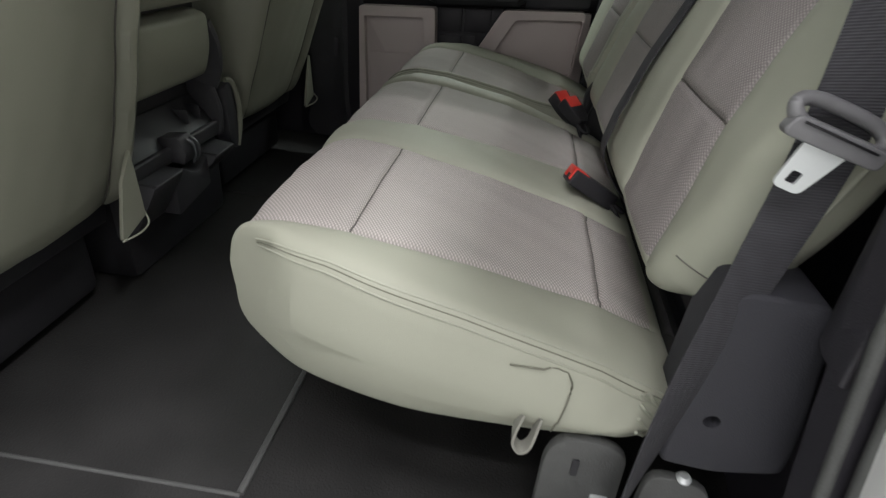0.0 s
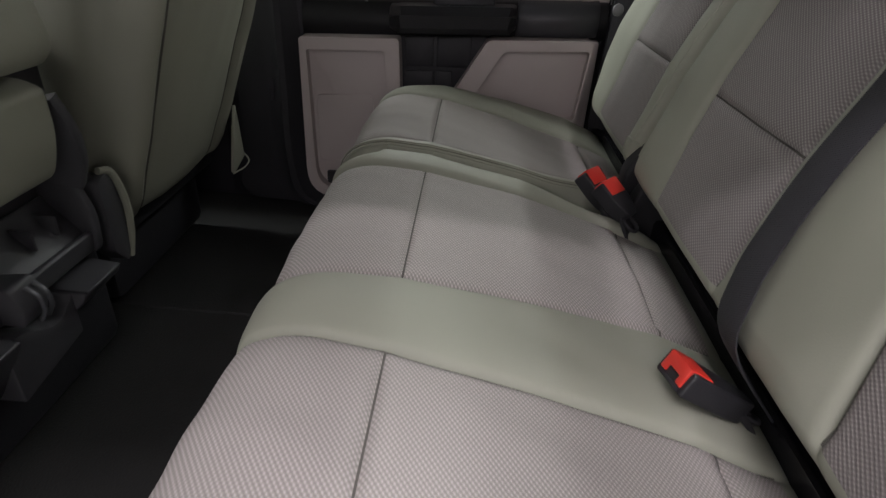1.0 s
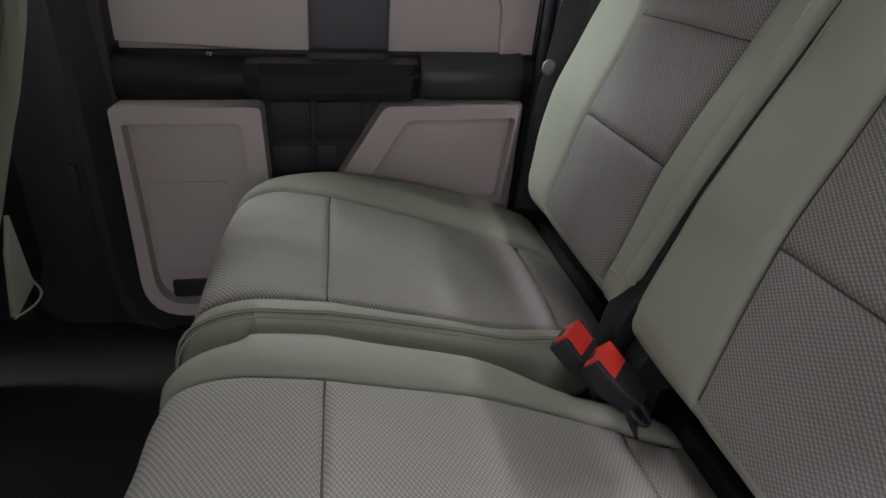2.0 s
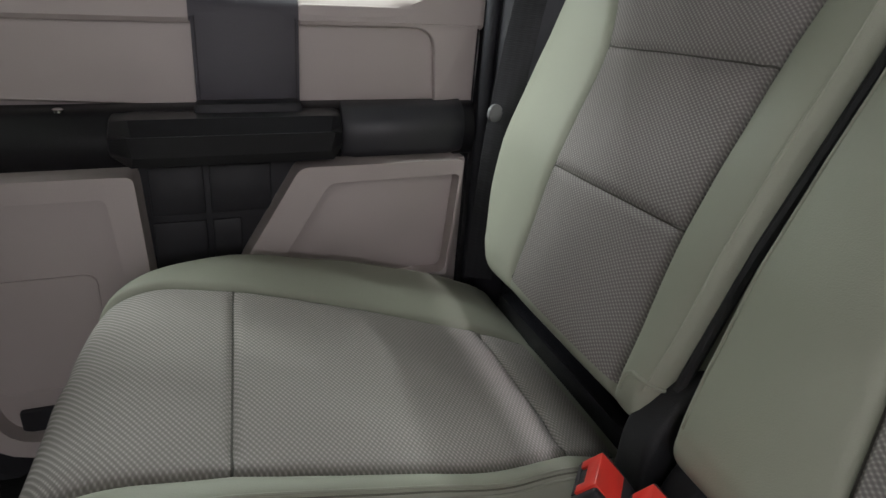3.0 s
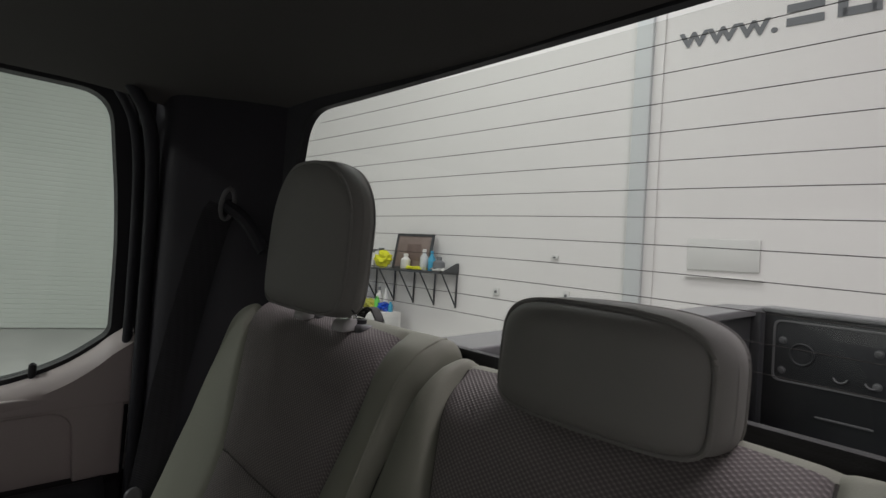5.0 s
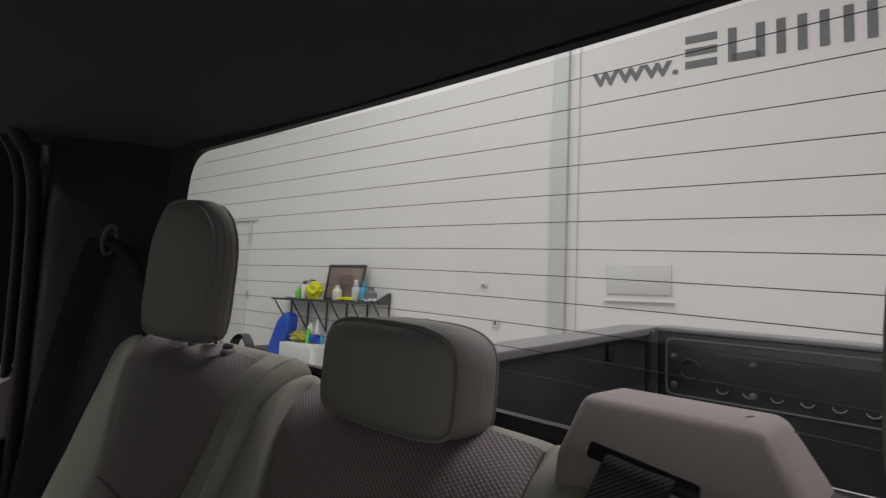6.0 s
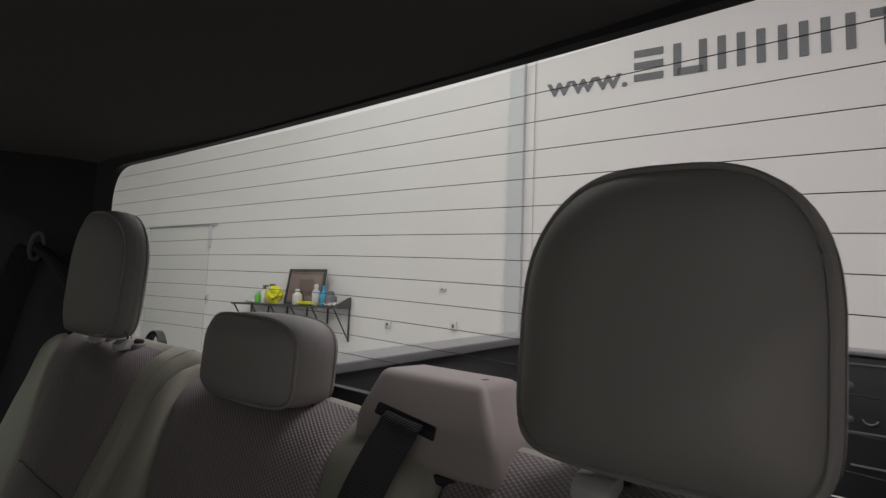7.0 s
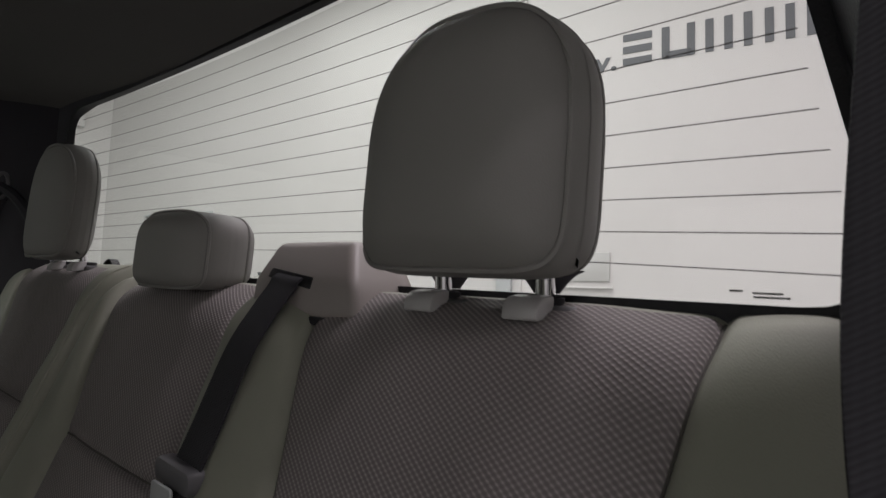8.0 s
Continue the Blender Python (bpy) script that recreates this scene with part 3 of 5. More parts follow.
# ---- rear bench ----
CUSHION = [(0.404, 0.288, 0.02), (0.30, 0.329, 0), (0.15, 0.366, 0), (0.0, 0.395, 0), (-0.09, 0.399, 0.04), (-0.148, 0.374, 0.05), (-0.166, 0.300, 0.05), (-0.161, 0.226, 0.035), (-0.06, 0.207, 0.03), (0.10, 0.201, 0.02), (0.25, 0.213, 0.02), (0.37, 0.232, 0.03)]


def cushion_loop():
    P, _ = resample(round_poly(CUSHION, 8), 0.0045, [(0.314, 0.3235), (0.0, 0.395), (-0.133, 0.30), (0.375, 0.299)])
    near = lambda x, z: min(range(len(P)), key=lambda i: (P[i][0] - x) ** 2 + (P[i][1] - z) ** 2)  # noqa: E731
    return P, near


def make_cushion(c, edges, panels, ra, rb, piping):
    P, near = cushion_loop()
    rear, main, nose, low = near(0.375, 0.299), near(0.314, 0.3235), near(0.0, 0.395), near(-0.133, 0.30)
    order = [rear, main, nose, low]
    if not rear < low:
        P = P[rear:] + P[:rear]
        near2 = lambda x, z: min(range(len(P)), key=lambda i: (P[i][0] - x) ** 2 + (P[i][1] - z) ** 2)  # noqa: E731
        order = [near2(0.375, 0.299), near2(0.314, 0.3235), near2(0.0, 0.395), near2(-0.133, 0.30)]
    a, b, d, e = order
    V, body = padded(c, P, [b, d], soft_rows=(d + 18, len(P) - 8), edges=edges, panels=panels, round_a=ra, round_b=rb, key=0, shell="cushion", seam_mat=SEAM, spine=((-0.05, 0.295), (0.31, 0.262)), cross=((a, b, "rear_panel"), (b, d, "seat_panel"), (d, e, "front_panel")))
    for col in piping:
        n = V.shape[1]
        j = col if col >= 0 else n + col
        stop = d + 27 if (col >= 0 and V[0, 0, 1] < 0) else e + 6
        path = [V[i, j] for i in range(a, stop, 3)]
        part("piping", tube([tuple(p) for p in path], 0.0014, 6), VINYL, body)
        j2 = j + (1 if col >= 0 else -1)
        path = [V[i, j2] for i in range(a, stop, 3)]
        part("seam", tube([tuple(p) for p in path], 0.0008, 6), STITCH, body)
        j2 = j + (2 if col >= 0 else -2)
        path = [V[i, j2] for i in range(a, stop, 3)]
        part("piping", tube([tuple(p) for p in path], 0.0013, 6), VINYL, body)
    if len(edges) > 4:
        side = np.array([v.co for v in body.data.vertices if v.co.y < -0.66])

        def skin(x, z):
            """The point of the cushion's side at this length and height."""
            d2 = (side[:, 0] - x) ** 2 + (side[:, 2] - z) ** 2
            n = np.argsort(d2)[:4]
            return Vector((x, float(side[n, 1].min()) - 0.0008, z))

        pts = [skin(0.205 + 0.050 * q, 0.3235 + 0.002 * q) for q in np.linspace(0, 1, 8)]
        pts += [skin(0.266, 0.322), skin(0.271, 0.314)] + [skin(0.272 - 0.012 * q, 0.308 - 0.065 * q) for q in np.linspace(0, 1, 10)]
        part("seam", tube(pts, 0.0011, 6), STITCH, body)
        # gathered vinyl at the rear end
        for n in range(4):
            z0 = 0.306 - 0.013 * n
            pts = []
            for q in np.linspace(0, 1, 6):
                pts.append(skin(0.345 + 0.022 * q, z0 - 0.010 * q + 0.003 * math.sin(5 * q + n)))
            part("fold", tube(pts, 0.0022, 6), VINYL, body)
    return c, V


OUT_NEAR = [(-0.17, -0.60), (-0.13, -0.622), (-0.09, -0.652), (-0.04, -0.675), (0.05, -0.70), (0.15, -0.712), (0.30, -0.72), (0.40, -0.72)]
OUT_FAR = [(x, -y) for x, y in OUT_NEAR]
NEAR_EDGES = [
    OUT_NEAR,
    [(-0.17, -0.57), (-0.13, -0.592), (-0.08, -0.607), (0.0, -0.602), (0.30, -0.583), (0.4, -0.58)],
    [(-0.17, -0.278), (0.0, -0.295), (0.15, -0.309), (0.30, -0.32), (0.4, -0.327)],
    [(-0.17, -0.178), (0.0, -0.172), (0.30, -0.150), (0.4, -0.147)],
    [(-0.17, 0.158), (0.0, 0.142), (0.17, 0.138), (0.30, 0.118), (0.4, 0.11)],
    [(-0.17, 0.205), (-0.06, 0.216), (0.1, 0.207), (0.18, 0.20), (0.21, 0.185), (0.25, 0.163), (0.4, 0.157)],
]
FAR_EDGES = [
    [(-0.17, 0.226), (0.0, 0.224), (0.2, 0.226), (0.27, 0.246), (0.4, 0.258)],
    [(-0.17, 0.285), (-0.1, 0.278), (0.0, 0.268), (0.12, 0.263), (0.22, 0.266), (0.30, 0.290), (0.4, 0.305)],
    [(-0.17, 0.588), (-0.1, 0.594), (0.0, 0.572), (0.15, 0.553), (0.30, 0.534), (0.4, 0.528)],
    OUT_FAR,
]
near_seat = thing("rear_seat", "wide rear bench seat, sage vinyl with ribbed grey cloth", "seat", group="rear seats")
far_seat = thing("rear_seat", "narrow rear bench seat, sage vinyl with ribbed grey cloth", "seat", group="rear seats")
make_cushion(near_seat, NEAR_EDGES, [None, CLOTH_SEAT, None, CLOTH_SEAT, None], 0.028, 0.022, (1,))
make_cushion(far_seat, FAR_EDGES, [None, CLOTH_SEAT, None], 0.02, 0.03, (-3, 2))

BACK = [(0.341, 0.388, 0.02), (0.395, 0.553, 0), (0.459, 0.70, 0), (0.50, 0.80, 0), (0.523, 0.862, 0.045), (0.575, 0.892, 0.03), (0.60, 0.86, 0.02), (0.45, 0.375, 0.03), (0.385, 0.366, 0.03)]


def make_back(c, edges, panels, ra, rb, lift=0.0):
    fix = [(0.346, 0.404), (0.395, 0.553), (0.459, 0.70), (0.56, 0.886)]
    prof = [(x, z + lift * max(0.0, (z - 0.74) / 0.14), r) for x, z, r in BACK]
    P, _ = resample(round_poly(prof, 8), 0.0045, fix)
    near = lambda p: min(range(len(P)), key=lambda i: (P[i][0] - p[0]) ** 2 + (P[i][1] - p[1]) ** 2)  # noqa: E731
    s = near(fix[0])
    P = P[s:] + P[:s]
    o = [near(p) for p in fix]
    V, body = padded(c, P, [o[1], o[2]], edges, panels, ra, rb, 1, shell="backrest", seam_mat=SEAM, spine=((0.395, 0.40), (0.55, 0.83)), cross=((o[0], o[1], "lumbar_panel"), (o[1], o[2], "middle_panel"), (o[2], o[3], "shoulder_panel")), puff=0.006)
    return body, V, o


FAR_BACK = [
    [(0.34, 0.255), (0.42, 0.242), (0.50, 0.237), (0.6, 0.238), (0.7, 0.240), (0.83, 0.238), (0.90, 0.220)],
    [(0.34, 0.285), (0.43, 0.292), (0.50, 0.303), (0.56, 0.307), (0.70, 0.314), (0.76, 0.304), (0.83, 0.295), (0.9, 0.296)],
    [(0.34, 0.52), (0.45, 0.537), (0.555, 0.550), (0.70, 0.567), (0.76, 0.603), (0.80, 0.632), (0.85, 0.655), (0.9, 0.672)],
    [(0.34, 0.60), (0.42, 0.655), (0.50, 0.710), (0.60, 0.738), (0.75, 0.748), (0.84, 0.745), (0.92, 0.722)],
]
NEAR_BACK = [
    [(0.34, -0.62), (0.42, -0.67), (0.50, -0.70), (0.60, -0.705), (0.75, -0.69), (0.84, -0.675), (0.9, -0.655)],
    [(0.34, -0.60), (0.43, -0.587), (0.50, -0.573), (0.57, -0.550), (0.67, -0.535), (0.75, -0.547), (0.81, -0.562), (0.88, -0.572), (0.9, -0.575)],
    [(0.34, -0.395), (0.428, -0.373), (0.567, -0.326), (0.70, -0.296), (0.75, -0.28), (0.83, -0.256), (0.9, -0.248)],
    [(0.34, -0.163), (0.415, -0.157), (0.55, -0.142), (0.75, -0.132), (0.88, -0.122), (0.9, -0.118)],
    [(0.34, 0.052), (0.415, 0.079), (0.55, 0.108), (0.69, 0.124), (0.72, 0.131), (0.80, 0.169), (0.85, 0.184), (0.9, 0.196)],
    [(0.34, 0.20), (0.42, 0.214), (0.5, 0.222), (0.6, 0.226), (0.7, 0.228), (0.83, 0.226), (0.90, 0.208)],
]
far_back, VF, OF = make_back(far_seat, FAR_BACK, [None, CLOTH_BACK_SHADED, None], 0.014, 0.052, 0.016)
near_back, VN, ON = make_back(near_seat, NEAR_BACK, [None, CLOTH_BACK_SHADED, None, CLOTH_BACK_SHADED, None], 0.045, 0.012)
for owner, V, j in ((far_back, VF, 3), (near_back, VN, -3)):
    part("piping", tube([tuple(p) for p in V[4:ON[3] + 8:3, j]], 0.0016, 6), VINYL, owner)
# black edge strip added to give the shade in the gap between the backrests
gap = [(float(np.interp(z, [0.43, 0.553, 0.70, 0.80, 0.862], [0.355, 0.395, 0.459, 0.50, 0.519])) + 0.0135 + 0.12 * max(0.0, z - 0.76), 0.2355, z) for z in np.linspace(0.43, 0.862, 14)]
part("gap_shade_strip", tube(gap, 0.0055, 8), BLACK, near_back, "black edge strip giving the shade in the backrest gap")
# turned hems at the lower corners of the backrests
for owner, V, far_end in ((far_back, VF, 0), (near_back, VN, 0)):
    r = min(range(60), key=lambda n: abs(V[n, 0, 2] - 0.425))
    pts = [V[r, n] for n in range(0, 9)]
    if owner is far_back:
        pts += [V[r - 1, 10], V[r - 3, 11]] + [V[n, 11] for n in range(r - 5, 0, -2)]
    part("hem", tube(smooth_path([tuple(p) for p in pts], 3), 0.0022 if owner is far_back else 0.0009, 8), VINYL if owner is far_back else SEAM, owner, "turned vinyl hem")


def collars(owner, ys, x, z):
    """Grey bezels on the backrest's top, each with a pale push button in front of its post."""
    for y in ys:
        b = prism(round_poly([(x - 0.010, y - 0.024, 0.008), (x + 0.026, y - 0.030, 0.012), (x + 0.026, y + 0.022, 0.012), (x - 0.010, y + 0.022, 0.008)], 4), "z", z - 0.012, z + 0.003, 0.004, 3)
        for v in b.verts:
            v.co.z -= 0.16 * max(0.0, x - v.co.x) + 0.10 * abs(v.co.y - y)
        col = part("collar", b, GREY_PLASTIC, owner, "grey plastic headrest collar")
        b = prism(round_poly([(x - 0.028, z - 0.010, 0.003), (x - 0.006, z - 0.008, 0.002), (x - 0.006, z + 0.007, 0.003), (x - 0.022, z + 0.005, 0.004), (x - 0.027, z - 0.001, 0.003)], 4), "y", y - 0.008, y + 0.019, 0.002)
        part("button", b, COLLAR_GREY, col, "pale grey push button")
        part("bush", lathe([(0.0105, 0.0), (0.0105, 0.0055), (0.008, 0.0062), (0.0075, 0.002)], x, y, z, 18), BLACK, col)


def headrest(label, yc, x0, x1, z0, z1, width, rods, lean=0.05, rod_z=0.885, rod_x=0.556, top=0.62, crown=0.02, top_n=3.0, square=False, lug=0.0):
    """Padded block with a domed front face, a welt round it, and two chrome posts."""
    h = thing("headrest", label, "headrest", group="rear headrests")
    b = bmesh.new()
    bmesh.ops.create_cube(b, size=2)
    bmesh.ops.subdivide_edges(b, edges=b.edges[:], cuts=17, use_grid_fill=True)
    hz, hy, hx = (z1 - z0) / 2, width / 2, (x1 - x0) / 2
    for v in b.verts:
        q = np.array(v.co)
        # superellipse outline in the face, softer in depth
        p = np.sign(q) * np.abs(q)
        ny_, nz_ = p[1], p[2]
        n = 7.0 if nz_ < 0 else (top_n + 1.4 if ny_ < 0 and square else top_n)
        r = max(abs(ny_), abs(nz_), 1e-6)
        s = (abs(ny_) ** n + abs(nz_) ** n) ** (1 / n) / r
        ny_, nz_ = ny_ / max(s, 1e-6) if s > 0 else 0, nz_ / max(s, 1e-6) if s > 0 else 0
        edge = max(abs(p[1]), abs(p[2]))
        px = p[0] * (1 - (0.20 if p[0] < 0 and not square else 0.34) * edge ** 5)
        shrink = 1 - 0.10 * abs(p[0]) ** 3
        ny_, nz_ = ny_ * shrink, nz_ * shrink
        wide = 1 - (1 - top) * max(0, nz_) ** 2.2 * 0.55
        dome = crown * hz * (1 - ny_ ** 2) * max(0, nz_)
        z = (z0 + z1) / 2 + nz_ * hz + dome
        x = (x0 + x1) / 2 + px * hx + lean * (z - z0) + (0.012 * (ny_ ** 2) if p[0] < 0 else 0)
        v.co = (x, yc + ny_ * hy * wide, z)
    part("pad", b, CLOTH_HEAD, h)
    # welts along the front and rear edges of the side gusset
    for at, inset, thick in ((-0.55 if square else -0.70, 0.955, 0.0022), (0.50, 0.958, 0.0017)):
        loop = []
        for i in range(72):
            a = 2 * math.pi * i / 72
            c, s = math.cos(a), math.sin(a)
            e = 2 / (7.0 if s < 0 else (top_n + 1.4 if c < 0 and square else top_n))
            y_, z_ = math.copysign(abs(c) ** e, c) * inset, math.copysign(abs(s) ** e, s) * inset
            wide = 1 - (1 - top) * max(0, z_) ** 2.2 * 0.55
            z = (z0 + z1) / 2 + z_ * hz + crown * hz * (1 - y_ ** 2) * max(0, z_)
            loop.append(((x0 + x1) / 2 + hx * at + lean * (z - z0) + (0.012 * y_ ** 2 if at < 0 else 0), yc + y_ * hy * wide, z))
        part("piping", tube(loop, thick, 6, closed=True), CLOTH_HEAD, h)
    for y in rods:
        xm = (x0 + x1) / 2 + 0.018
        part("post", tube([(rod_x, y, rod_z - 0.02), (xm, y, z0 + 0.03)], 0.0064, 14), CHROME, h, "chrome headrest post")
        if lug:
            # the cover draws down to a short sleeve behind each post
            b = bmesh.new()
            rows = []
            for k in range(7):
                u = k / 6
                hw, hd = 0.028 - 0.019 * u ** 0.6, 0.014 - 0.005 * u
                zc = z0 + 0.008 - lug * u
                rows.append([b.verts.new((xm + 0.022 + hd * math.cos(q), y + 0.010 + hw * math.sin(q), zc)) for q in np.linspace(0, 2 * math.pi, 16, endpoint=False)])
            for A, B in zip(rows, rows[1:]):
                for n in range(16):
                    b.faces.new((A[n], A[(n + 1) % 16], B[(n + 1) % 16], B[n]))
            b.faces.new(rows[0]), b.faces.new(rows[-1][::-1])
            bmesh.ops.recalc_face_normals(b, faces=b.faces)
            part("sleeve", b, BLACK_SOFT, h, "dark sleeve where the cover meets the post")
    return h


headrest("tall grey padded headrest beside the open doorway", -0.4125, 0.482, 0.582, 0.901, 1.081, 0.180, (-0.466, -0.378), square=True, lug=0.016)
headrest("tall grey padded headrest by the far window", 0.457, 0.4812, 0.552, 0.906, 1.100, 0.229, (0.382, 0.488), rod_x=0.546, rod_z=0.9)
headrest("low grey padded headrest of the middle seat", 0.022, 0.4956, 0.5931, 0.876, 0.9656, 0.1846, (-0.008, 0.05), top=0.95, crown=0.05, top_n=4.0)
collars(near_seat, (-0.466, -0.378), 0.558, 0.885)
collars(far_seat, (0.382, 0.488), 0.550, 0.899)


def bite_trim():
    """Black moulding between cushions and backrests; the box behind it only darkens the gap."""
    b = join(box(0.392, 0.412, -0.66, 0.645, 0.25, 0.318, 0.007), box(0.412, 0.44, -0.69, 0.68, 0.22, 0.42, 0.004))
    solid("trim", b, GLOSS_BLACK, "glossy black plastic moulding with a gap-darkening backing between seat cushions and backrests", "trim", "structure")


bite_trim()


def hinge_cover():
    h = thing("hinge_cover", "black plastic hinge covers in the seat gap", "cover")
    for y0, y1, x0, dz in ((0.178, 0.212, 0.345, 0.0), (0.220, 0.260, 0.337, 0.044)):
        b = prism(round_poly([(x0, 0.22, 0.01), (0.43, 0.22, 0.01), (0.43, 0.40 + dz, 0.02), (0.382, 0.41 + dz, 0.03), (x0, 0.35 + dz, 0.03)], 5), "y", y0, y1, 0.010, 3)
        part("shell", b, BLACK, h)


hinge_cover()


def belt_guide():
    g = thing("belt_guide", "taupe plastic belt guide on the backrest shoulder", "belt guide")
    # a low housing with a flat top whose end falls steeply away
    low = [(0.527, -0.310), (0.612, -0.306), (0.612, -0.148), (0.529, -0.148)]
    mid = [(0.531, -0.299), (0.612, -0.293), (0.612, -0.148), (0.532, -0.148)]
    high = [(0.553, -0.271), (0.610, -0.268), (0.610, -0.156), (0.553, -0.156)]
    b = bmesh.new()
    rows = [[b.verts.new((x, y, z)) for x, y in loop] for loop, z in ((low, 0.861), (mid, 0.893), (high, 0.931))]
    for A, B in zip(rows, rows[1:]):
        for n in range(4):
            b.faces.new((A[n], A[(n + 1) % 4], B[(n + 1) % 4], B[n]))
    b.faces.new(rows[0][::-1])
    b.faces.new(rows[-1])
    bmesh.ops.recalc_face_normals(b, faces=b.faces)
    bevel_all(b, 0.0075, 4, 12)
    part("body", b, GUIDE_TAUPE, g)
    base = round_poly([(0.5275, -0.311, 0.012), (0.61, -0.307, 0.01), (0.61, -0.150, 0.01), (0.5300, -0.150, 0.010)], 4)
    part("gasket", prism(base, "z", 0.855, 0.8625, 0.002), BLACK, g, "dark rubber gasket under the housing")
    b = prism(round_poly([(-0.243, 0.8855, 0.002), (-0.172, 0.8955, 0.002), (-0.172, 0.9045, 0.002), (-0.243, 0.8965, 0.002)], 2), "x", 0.5305, 0.545, 0.0005)
    for v in b.verts:
        v.co.x += 0.58 * max(0.0, v.co.z - 0.893)
    part("slot", b, SATIN, g, "black belt slot")
    part("scratch", tube(smooth_path([(0.574, -0.254, 0.9312), (0.578, -0.256, 0.9313), (0.580, -0.2565, 0.9313)], 4), 0.00045, 5), STITCH, g)


belt_guide()


def back_x(z):
    return float(np.interp(z, [0.375, 0.553, 0.70, 0.80, 0.862, 0.886], [0.338, 0.395, 0.459, 0.50, 0.515, 0.52]))


def middle_belt():
    s = thing("seat_belt", "black middle seat belt hanging down the backrest", "seat belt")
    zs = [0.889, 0.87, 0.83, 0.76, 0.70, 0.62, 0.56, 0.50, 0.45, 0.36, 0.33]
    ys = [-0.205, -0.201, -0.198, -0.190, -0.188, -0.195, -0.203, -0.212, -0.226, -0.28, -0.29]
    pts = [(back_x(z) - 0.014 - 0.05 * max(0.0, 0.66 - z), y, z) for z, y in zip(zs, ys)]
    pts[-2:] = [(0.331, -0.246, 0.395), (0.384, -0.262, 0.325)]
    pts[:2] = [(0.541, -0.2075, 0.899), (0.5305, -0.207, 0.8945), (0.5255, -0.205, 0.885), (0.514, -0.201, 0.866)]
    part("webbing", strap(smooth_path(pts, 5), lambda t: (0, 1, 0.14 * max(0.0, 1 - 9 * t)), 0.0445), WEBBING, s)
    b = prism(round_poly([(-0.214, 0.716, 0.008), (-0.150, 0.718, 0.008), (-0.150, 0.738, 0.008), (-0.214, 0.736, 0.008)], 4), "x", 0.448, 0.466, 0.004)
    t = part("slider", b, GREY_PLASTIC, s, "grey plastic tongue grip")
    part("tongue", prism(rect(-0.200, -0.164, 0.682, 0.722, 0.004), "x", 0.441, 0.444, 0.001), STEEL, t, "steel tongue")


middle_belt()


def buckle(label, x, y, z, rx, ry, rz, length=0.092):
    """Black stalked buckle with a red release button in a notch at its end."""
    m = TRUCK @ pose(x, y, z, rx, ry, rz)
    k = thing("buckle", label, "buckle", m, group="seat belt buckles")
    # local: y runs to the button end, z up
    b = prism(round_poly([(-0.0125, -length, 0.008), (0.0125, -length, 0.008), (0.022, -0.6 * length, 0.02), (0.0255, 0.002, 0.004), (-0.0255, 0.002, 0.004), (-0.022, -0.6 * length, 0.02)], 4), "z", -0.0145, 0.0125, 0.005, 3)
    part("housing", b, BLACK, k)
    b = prism([(-0.0195, -0.008), (-0.010, -0.008), (-0.010, 0.0), (0.010, 0.0), (0.010, -0.008), (0.0195, -0.008), (0.0195, 0.0138), (-0.0195, 0.0138)], "y", -0.024, 0.0045, 0.0016)
    part("button", b, RED, k, "red release button")
    part("tongue_slot", box(-0.0185, 0.0185, -0.001, 0.003, -0.0125, -0.0085, 0.0005), TRIM_DARK, k)
    ring_ = [(0.011 * math.cos(q), -length - 0.008 + 0.016 * math.sin(q), -0.004) for q in np.linspace(0, 2 * math.pi, 20, endpoint=False)]
    part("stalk_loop", tube(ring_, 0.0035, 8, closed=True), BLACK, k)
    b = strap(smooth_path([(0, 0.022 - length, 0), (0, -length - 0.008, -0.01), (0, -length - 0.045, -0.03)], 5), (1, 0, 0), 0.03, 0.004)
    part("stalk", b, BLACK, k)


buckle("black seat belt buckle with red button on the near cushion", 0.282, -0.267, 0.369, 30, 8, 98)
buckle("black seat belt buckle with red button beside the cushion gap", 0.272, 0.210, 0.380, 40, 0, 48, 0.066)
buckle("black seat belt buckle with red button in the cushion gap", 0.294, 0.171, 0.378, 36, 0, 47, 0.066)


def strap_loop():
    o = thing("pull_strap", "grey fabric pull strap on the cushion side", "strap")
    pts = [(0.226, -0.722, 0.262), (0.221, -0.731, 0.250), (0.220, -0.735, 0.238), (0.228, -0.738, 0.229), (0.238, -0.735, 0.236), (0.246, -0.722, 0.262)]
    part("webbing", strap(smooth_path(pts, 6), (0, 1, 0), 0.019, 0.002), PULL_GREY, o)


strap_loop()


